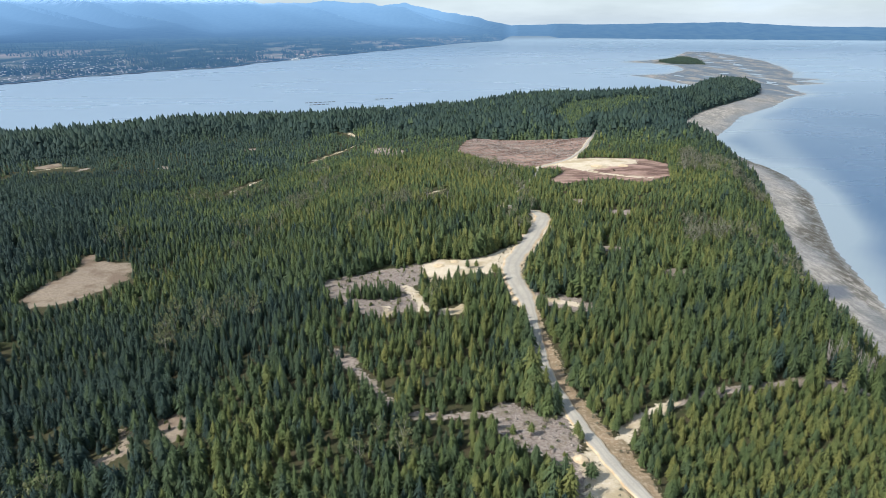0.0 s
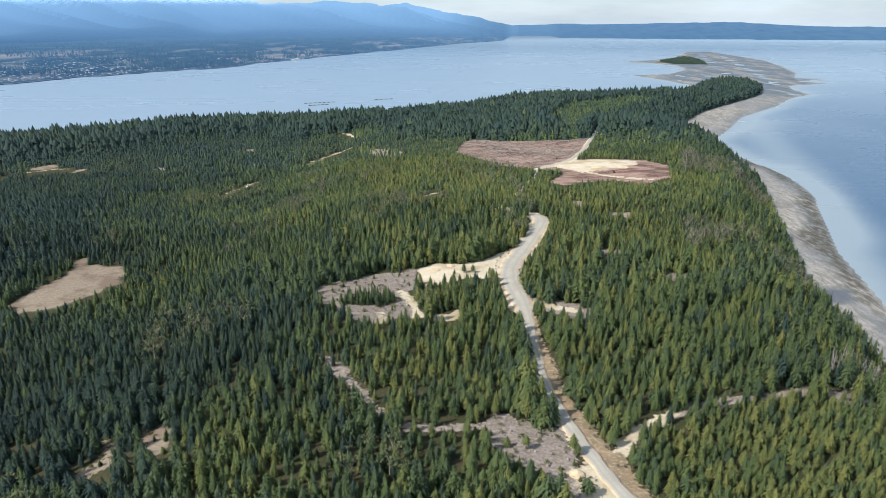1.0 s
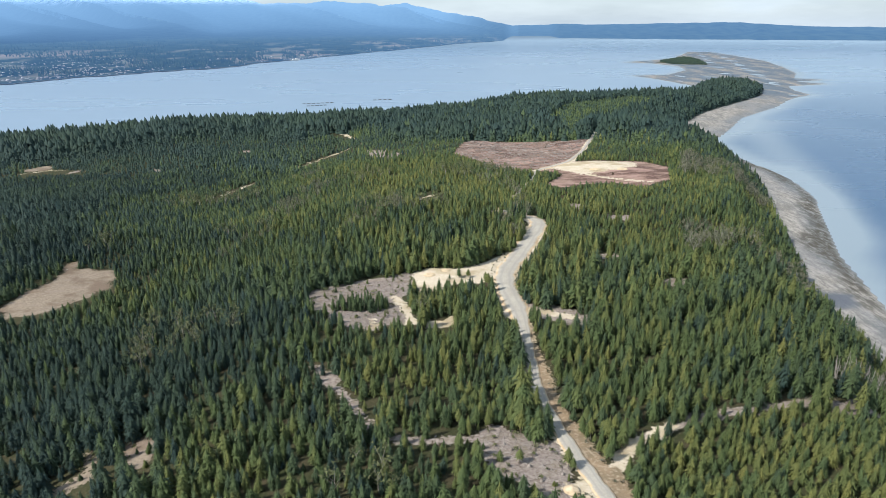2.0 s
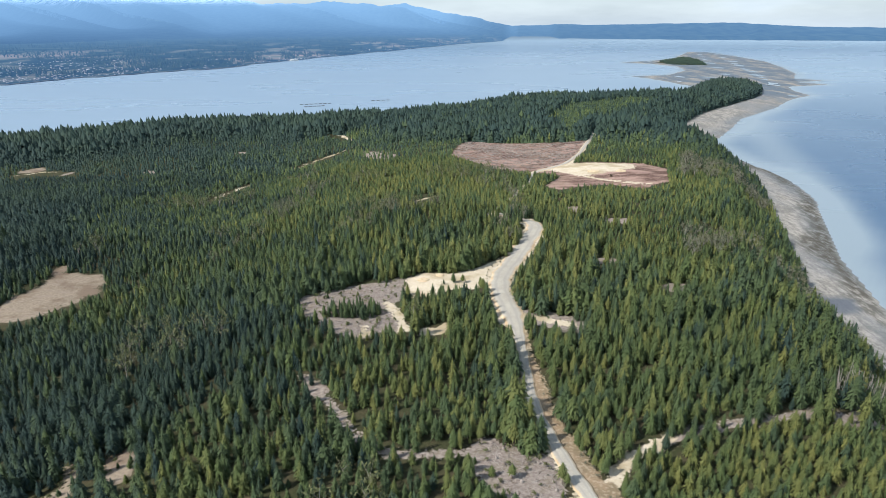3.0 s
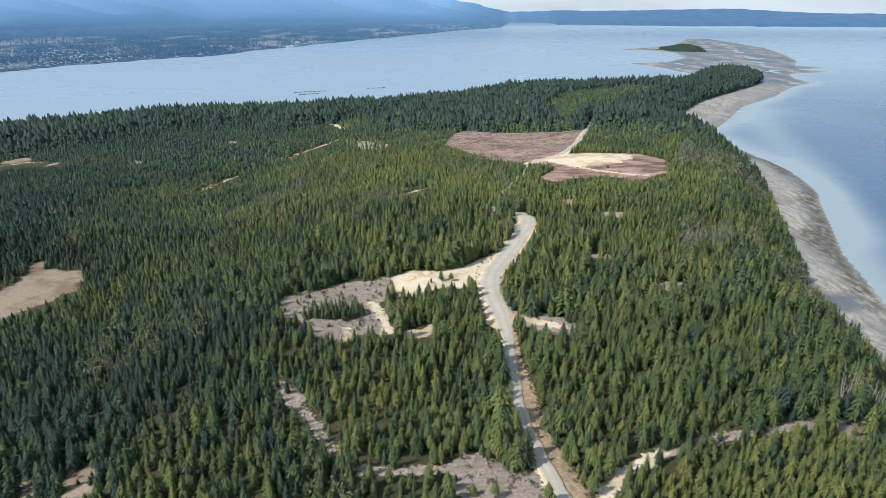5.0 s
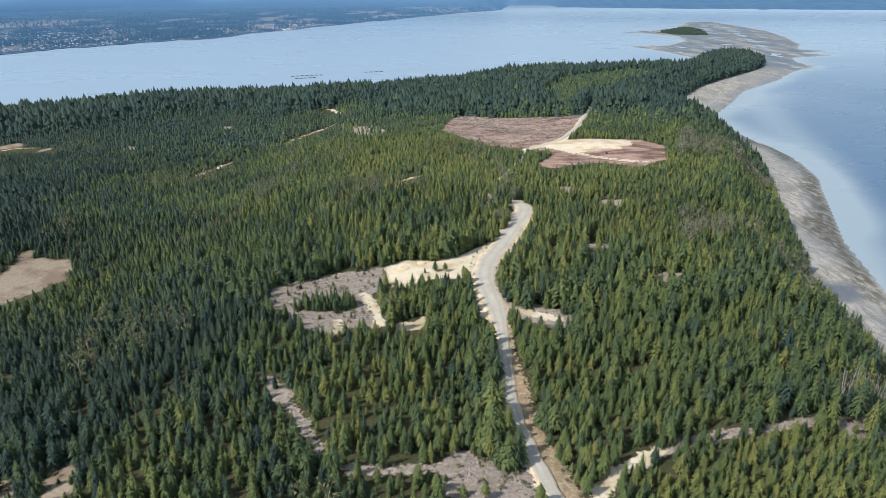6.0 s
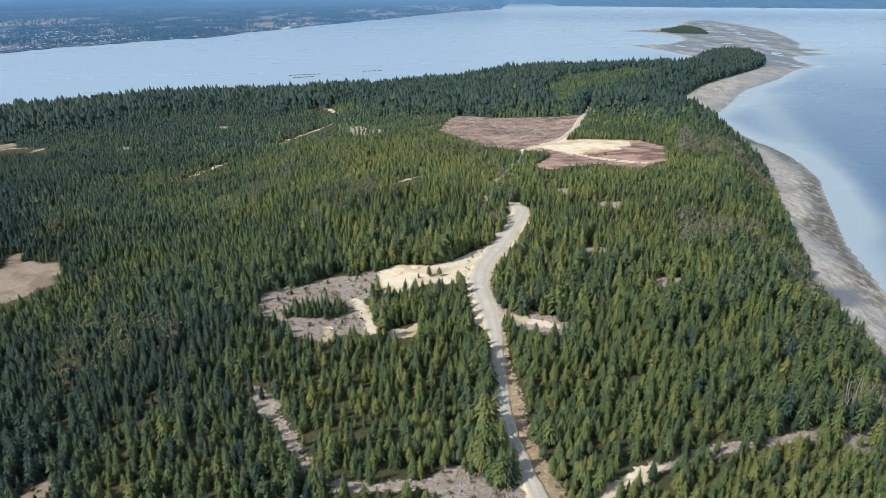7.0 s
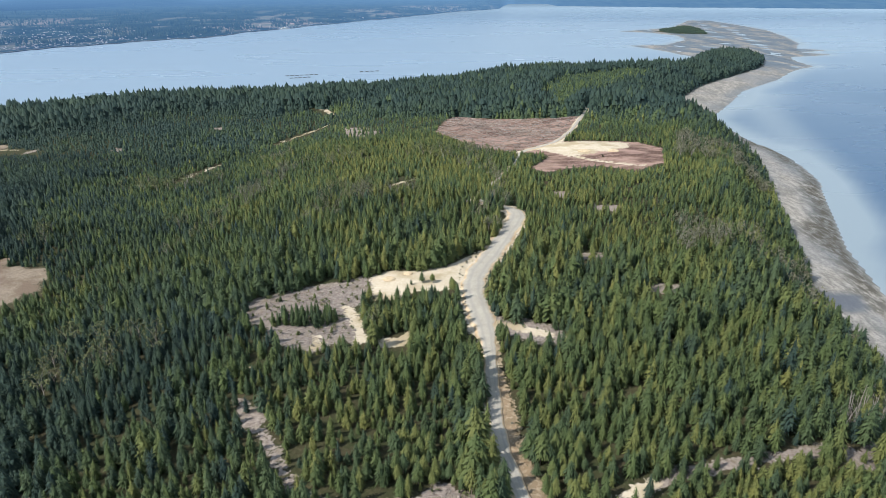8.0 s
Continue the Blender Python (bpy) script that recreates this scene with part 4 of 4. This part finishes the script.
# broad-leaved trees, still half bare, on the bluff and here and there among the firs
BROAD = [broadleaf_model(s) for s in range(5)]
x, y = scatter(60, 340, 120, 760, 7.0)
sd = signed(x, y, ISLAND)
m = (sd > 4) & (sd < 75) & (lumps(x, y, 30, 31) > 0.1) & (y > 190) & (rng.random(len(x)) > 0.5)
x, y = x[m], y[m]
h = rng.uniform(9, 14, len(x))
m = ~bare(x, y, h)
strew("alders", BROAD, x[m], y[m], h[m], [M_TWIG, M_SNAG], "half-bare grey alders among the firs on the bluff", "trees", 0.2)
x, y = scatter(-140, 60, 360, 600, 5.5)
m = (lumps(x, y, 22, 35) > 0.55) & (rng.random(len(x)) > 0.72)
x, y = x[m], y[m]
h = rng.uniform(7, 10, len(x))
m = ~bare(x, y, h)
strew("dead_wood_stand", BROAD, x[m], y[m], h[m], [M_TWIG, M_SNAG], "grey leafless trees in patches among the firs", "trees", 0.2)
x, y = scatter(-220, 60, 150, 620, 9.0)
m = lumps(x, y, 25, 33) > 0.75
x, y = x[m], y[m]
h = rng.uniform(7, 12, len(x))
m = ~bare(x, y, h)
strew("maples", BROAD, x[m], y[m], h[m], [M_SPRING, M_SNAG], "pale spring-green broad-leaved trees among the firs", "trees", 0.2)

# bare dead stems at the forest edge above the beach
snag_x, snag_y = inside((SNAGS,), 2.4, 0)
for n, (a, b) in enumerate(zip(snag_x, snag_y)):
    if n == 0:
        thing = tagged(new("dead_tree"), "tall bare pale dead trunk at the forest edge", "dead tree", "dead trees above the beach")
        bm = bmesh.new()
        bmesh.ops.create_cone(bm, cap_ends=True, segments=6, radius1=0.17, radius2=0.05, depth=11, matrix=Matrix.Translation((0, 0, 5.4)))
        part("trunk", bm, M_SNAG, thing)
        for k in range(7):
            bm = bmesh.new()
            bmesh.ops.create_cone(bm, cap_ends=True, segments=4, radius1=0.045, radius2=0.015, depth=1.6,
                                  matrix=Matrix.Rotation(k * 2.4, 4, "Z") @ Matrix.Translation((0.7, 0, 5 + 0.8 * k)) @ Matrix.Rotation(radians(75), 4, "Y"))
            part("branch", bm, M_SNAG, thing)
        snag = thing
    m = pose(a, b, ground_at(a, b) - 0.2, rng.normal(0, 4), rng.normal(0, 4), rng.uniform(0, 360)) @ Matrix.Diagonal((1, 1, rng.uniform(0.6, 1.15), 1))
    if n == 0:
        snag.matrix_basis = m
    else:
        copy_thing(snag, Matrix()).matrix_basis = m


def heap(name, a, b, wide, tall, material, label, category, seed):
    """A dumped heap with an uneven top."""
    g = np.random.default_rng(seed)
    bm = bmesh.new()
    bmesh.ops.create_icosphere(bm, subdivisions=3, radius=1)
    for v in bm.verts:
        v.co *= 1 + 0.16 * noise.noise(v.co * 1.7 + Vector((seed, 0, 0))) + 0.06 * noise.noise(v.co * 5)
        v.co = Vector((v.co.x * wide, v.co.y * wide * g.uniform(0.98, 1.02) * 0.8, max(v.co.z, -0.3) * tall))
    me = bpy.data.meshes.new(name)
    bm.to_mesh(me)
    bm.free()
    me.materials.append(material)
    ob = new(name, me)
    ob.matrix_basis = pose(a, b, ground_at(a, b))
    return tagged(ob, label, category)


heap("dirt_heap", 39, 148.3, 2.3, 1.3, M_DIRT, "pale sandy dirt heap at the roadside", "dirt heap", 1)
heap("dirt_heap", -2, 304, 3.0, 0.9, M_DIRT, "low pale heap of sand on the pad", "dirt heap", 2)
heap("dirt_heap", 6, 309, 2.2, 0.8, M_DIRT, "small pale heap of sand on the pad", "dirt heap", 3)
heap("dirt_heap", 136, 545, 5.0, 1.2, M_DIRT, "long low heap of sand in the sand lot", "dirt heap", 4)
heap("dirt_heap", 158, 540, 4.5, 1.2, M_DIRT, "low brown heap of sand in the sand lot", "dirt heap", 5)


def box(bm, sx, sy, sz, m):
    bmesh.ops.create_cube(bm, size=1, matrix=m @ Matrix.Diagonal((sx, sy, sz, 1)))


def excavator(a, b, turn):
    thing = tagged(new("excavator"), "dark tracked excavator parked on the sand", "excavator")
    bm = bmesh.new()
    box(bm, 2.6, 2.8, 1.5, pose(0, 0, 1.7))
    bmesh.ops.bevel(bm, geom=bm.edges[:], offset=0.15, segments=2, affect="EDGES")
    part("body", bm, M_RUST, thing)
    bm = bmesh.new()
    box(bm, 1.1, 1.4, 1.5, pose(-0.7, 0.9, 2.9))
    bmesh.ops.bevel(bm, geom=bm.edges[:], offset=0.12, segments=2, affect="EDGES")
    part("cab", bm, M_RUST, thing)
    for s in (-1, 1):
        bm = bmesh.new()
        box(bm, 0.6, 3.9, 0.9, pose(s * 1.1, 0, 0.45))
        bmesh.ops.bevel(bm, geom=bm.edges[:], offset=0.3, segments=3, affect="EDGES")
        part("track", bm, M_RUST, thing)
    bm = bmesh.new()
    box(bm, 0.4, 3.6, 0.5, pose(0.3, 2.4, 3.1, 35))
    part("boom", bm, M_RUST, thing)
    bm = bmesh.new()
    box(bm, 0.35, 2.6, 0.4, pose(0.3, 4.4, 3.0, -60))
    part("arm", bm, M_RUST, thing)
    thing.matrix_basis = pose(a, b, ground_at(a, b), 0, 0, turn) @ Matrix.Diagonal((0.55, 0.55, 0.55, 1))


excavator(146.1, 524.6, 70)


def house(a, b, z, turn, w, l, tall, label, wall=None, parent_far=False):
    """A small gabled house with door, windows and a chimney."""
    thing = tagged(new("house"), label, "house")
    bm = bmesh.new()
    box(bm, w, l, tall, pose(0, 0, tall / 2))
    part("wall", bm, wall or M_WHITE, thing)
    for s in (-1, 1):
        bm = bmesh.new()
        box(bm, w * 0.64, l + 0.8, 0.18, pose(s * w * 0.27, 0, tall + w * 0.16, 0, s * 32))
        part("roof", bm, M_ROOF, thing)
    bm = bmesh.new()
    vs = [bm.verts.new(c) for c in ((-w / 2, -l / 2 + 0.05, tall), (w / 2, -l / 2 + 0.05, tall), (0, -l / 2 + 0.05, tall + w * 0.3), (-w / 2, l / 2 - 0.05, tall), (w / 2, l / 2 - 0.05, tall), (0, l / 2 - 0.05, tall + w * 0.3))]
    for q in ((0, 1, 2), (3, 5, 4), (0, 2, 5, 3), (1, 4, 5, 2)):
        bm.faces.new([vs[k] for k in q])
    part("gable", bm, wall or M_WHITE, thing)
    for k in range(3):
        bm = bmesh.new()
        box(bm, 1.1, 0.12, 1.2, pose(-w * 0.3 + w * 0.3 * k, -l / 2 - 0.03, tall * 0.55))
        part("window" if k != 1 else "door", bm, M_RUST, thing)
    thing.matrix_basis = pose(a, b, z, 0, 0, turn)
    return thing


for a, b, turn, w, l in ((120, 1150, 20, 8, 12), (-219.8, 857.9, 10, 7, 11), (-194, 940, 60, 8, 14), (-204, 932, 15, 6, 8)):
    house(a, b, ground_at(a, b), turn, w, l, 3.0, "small pale house in a forest clearing")

# rafts moored off the far shore
raft = tagged(new("shellfish_raft"), "dark timber shellfish raft moored on the water", "raft", "rafts off the shore")
bm = bmesh.new()
for k in range(5):
    box(bm, 0.35, 6.0, 0.3, pose(-2.6 + 1.3 * k, 0, 0.75))
part("deck", bm, M_RAFT, raft)
for s in (-1, 1):
    bm = bmesh.new()
    bmesh.ops.create_cone(bm, cap_ends=True, segments=8, radius1=0.4, radius2=0.4, depth=6.2, matrix=pose(0, 2.2 * s, 0.3, 0, 90))
    part("float", bm, M_RAFT, raft)
n = 0
for row, (x0, y0, x1, y1, count) in enumerate(((-279, 1316, -226, 1336, 7), (-263, 1280, -232, 1294, 5), (-141, 1380, -110, 1390, 4))):
    for k in range(count):
        u = k / (count - 1)
        m = pose(x0 + (x1 - x0) * u, y0 + (y1 - y0) * u, SEA - 0.1, 0, 0, 20)
        if n == 0:
            raft.matrix_basis = m
        else:
            copy_thing(raft, m)
        n += 1

# ---- things on the far shore ----
def far_place(az, k):
    r, z = far_height(az, k)
    return np.sin(np.radians(az)) * r, np.cos(np.radians(az)) * r, z


def far_stuff(name, models, az, k, size, wide, mats, label, category, tint, lift=0.0):
    px, py, pz = far_place(az, k)
    # haze by distance, handed to stamp as the tint
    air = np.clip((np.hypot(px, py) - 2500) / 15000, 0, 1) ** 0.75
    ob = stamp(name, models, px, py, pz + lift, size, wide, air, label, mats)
    ob["category"] = category
    return ob


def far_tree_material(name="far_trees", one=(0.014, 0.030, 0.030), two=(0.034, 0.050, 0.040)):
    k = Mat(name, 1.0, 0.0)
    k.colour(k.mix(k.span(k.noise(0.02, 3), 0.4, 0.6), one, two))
    # no lamp: the haze before trees and houses is painted as blue emission
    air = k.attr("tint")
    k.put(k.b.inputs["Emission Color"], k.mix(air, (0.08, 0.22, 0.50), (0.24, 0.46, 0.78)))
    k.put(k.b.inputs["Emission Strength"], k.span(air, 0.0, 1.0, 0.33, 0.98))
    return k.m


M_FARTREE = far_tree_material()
TINY = [far_fir(s, 4, 1, 0.17) for s in range(30, 34)]
az = rng.uniform(-40, 4.5, 9000)
k = rng.beta(1.1, 2.2, 9000) * 0.5 + 0.06
m = (wave(az + 60 * k, 21, 1.6) + 0.5 * wave(az, 22, 0.5) > -0.1) | (k > 0.34)
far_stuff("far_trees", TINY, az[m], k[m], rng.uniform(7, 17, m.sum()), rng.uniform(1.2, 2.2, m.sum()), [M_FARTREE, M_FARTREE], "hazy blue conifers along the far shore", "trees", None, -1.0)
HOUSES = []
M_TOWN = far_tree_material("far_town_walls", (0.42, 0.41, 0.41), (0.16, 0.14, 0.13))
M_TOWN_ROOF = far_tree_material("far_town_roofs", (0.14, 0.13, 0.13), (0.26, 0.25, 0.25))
for s in range(4):
    w, l, t = ((9, 14, 4.5), (8, 10, 5.5), (14, 22, 6), (10, 12, 3.5))[s]
    v = [(-w, -l, -1), (w, -l, -1), (w, l, -1), (-w, l, -1), (-w, -l, t), (w, -l, t), (w, l, t), (-w, l, t), (0, -l, t + w * 0.5), (0, l, t + w * 0.5)]
    f = [(0, 1, 5), (0, 5, 4), (1, 2, 6), (1, 6, 5), (2, 3, 7), (2, 7, 6), (3, 0, 4), (3, 4, 7), (4, 5, 8), (6, 7, 9), (5, 6, 9), (5, 9, 8), (7, 4, 8), (7, 8, 9)]
    HOUSES.append((np.array(v) * 0.5, np.array(f), np.array([0] * 10 + [1] * 4)))
az = np.concatenate([rng.normal(-31, 4, 480), rng.uniform(-40, 3, 320), rng.normal(-12, 1.5, 40)])
k = np.concatenate([rng.uniform(0.03, 0.19, 480), rng.uniform(0.025, 0.15, 320), rng.uniform(0.02, 0.05, 40)])
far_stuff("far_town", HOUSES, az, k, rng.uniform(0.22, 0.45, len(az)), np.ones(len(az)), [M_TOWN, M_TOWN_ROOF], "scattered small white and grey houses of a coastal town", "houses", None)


def ferry(az, length):
    """A white car ferry at its berth on the far shore: hull, car deck, bridge and funnel."""
    r, _ = far_height(np.array([az]), np.array([0.0]))
    r = float(r[0]) - 25
    thing = tagged(new("ferry"), "small white car ferry berthed at the far shore", "ferry")
    spot = draw_in(np.array([(math.sin(radians(az)) * r, math.cos(radians(az)) * r, SEA)]))[0]
    bm = bmesh.new()
    box(bm, length, 12, 4.5, pose(0, 0, 1.6))
    for v in bm.verts:
        if abs(v.co.x) > length * 0.4 and v.co.z < 1:
            v.co.x *= 0.86
    bmesh.ops.bevel(bm, geom=bm.edges[:], offset=0.6, segments=2, affect="EDGES")
    part("hull", bm, M_WHITE, thing)
    for name, sx, sy, sz, px, pz in (("car_deck", length * 0.72, 11, 3.2, 0, 5.4), ("bridge", length * 0.22, 8, 3.4, length * 0.1, 8.6), ("funnel", 2.6, 2.4, 4, -length * 0.12, 9)):
        bm = bmesh.new()
        box(bm, sx, sy, sz, pose(px, 0, pz))
        bmesh.ops.bevel(bm, geom=bm.edges[:], offset=0.3, segments=2, affect="EDGES")
        part(name, bm, M_WHITE if name != "funnel" else M_ROOF, thing)
    thing.matrix_basis = pose(spot[0], spot[1], spot[2], 0, 0, 20 - az) @ Matrix.Diagonal((0.9, 0.9, 0.9, 1))


ferry(-12.6, 48)
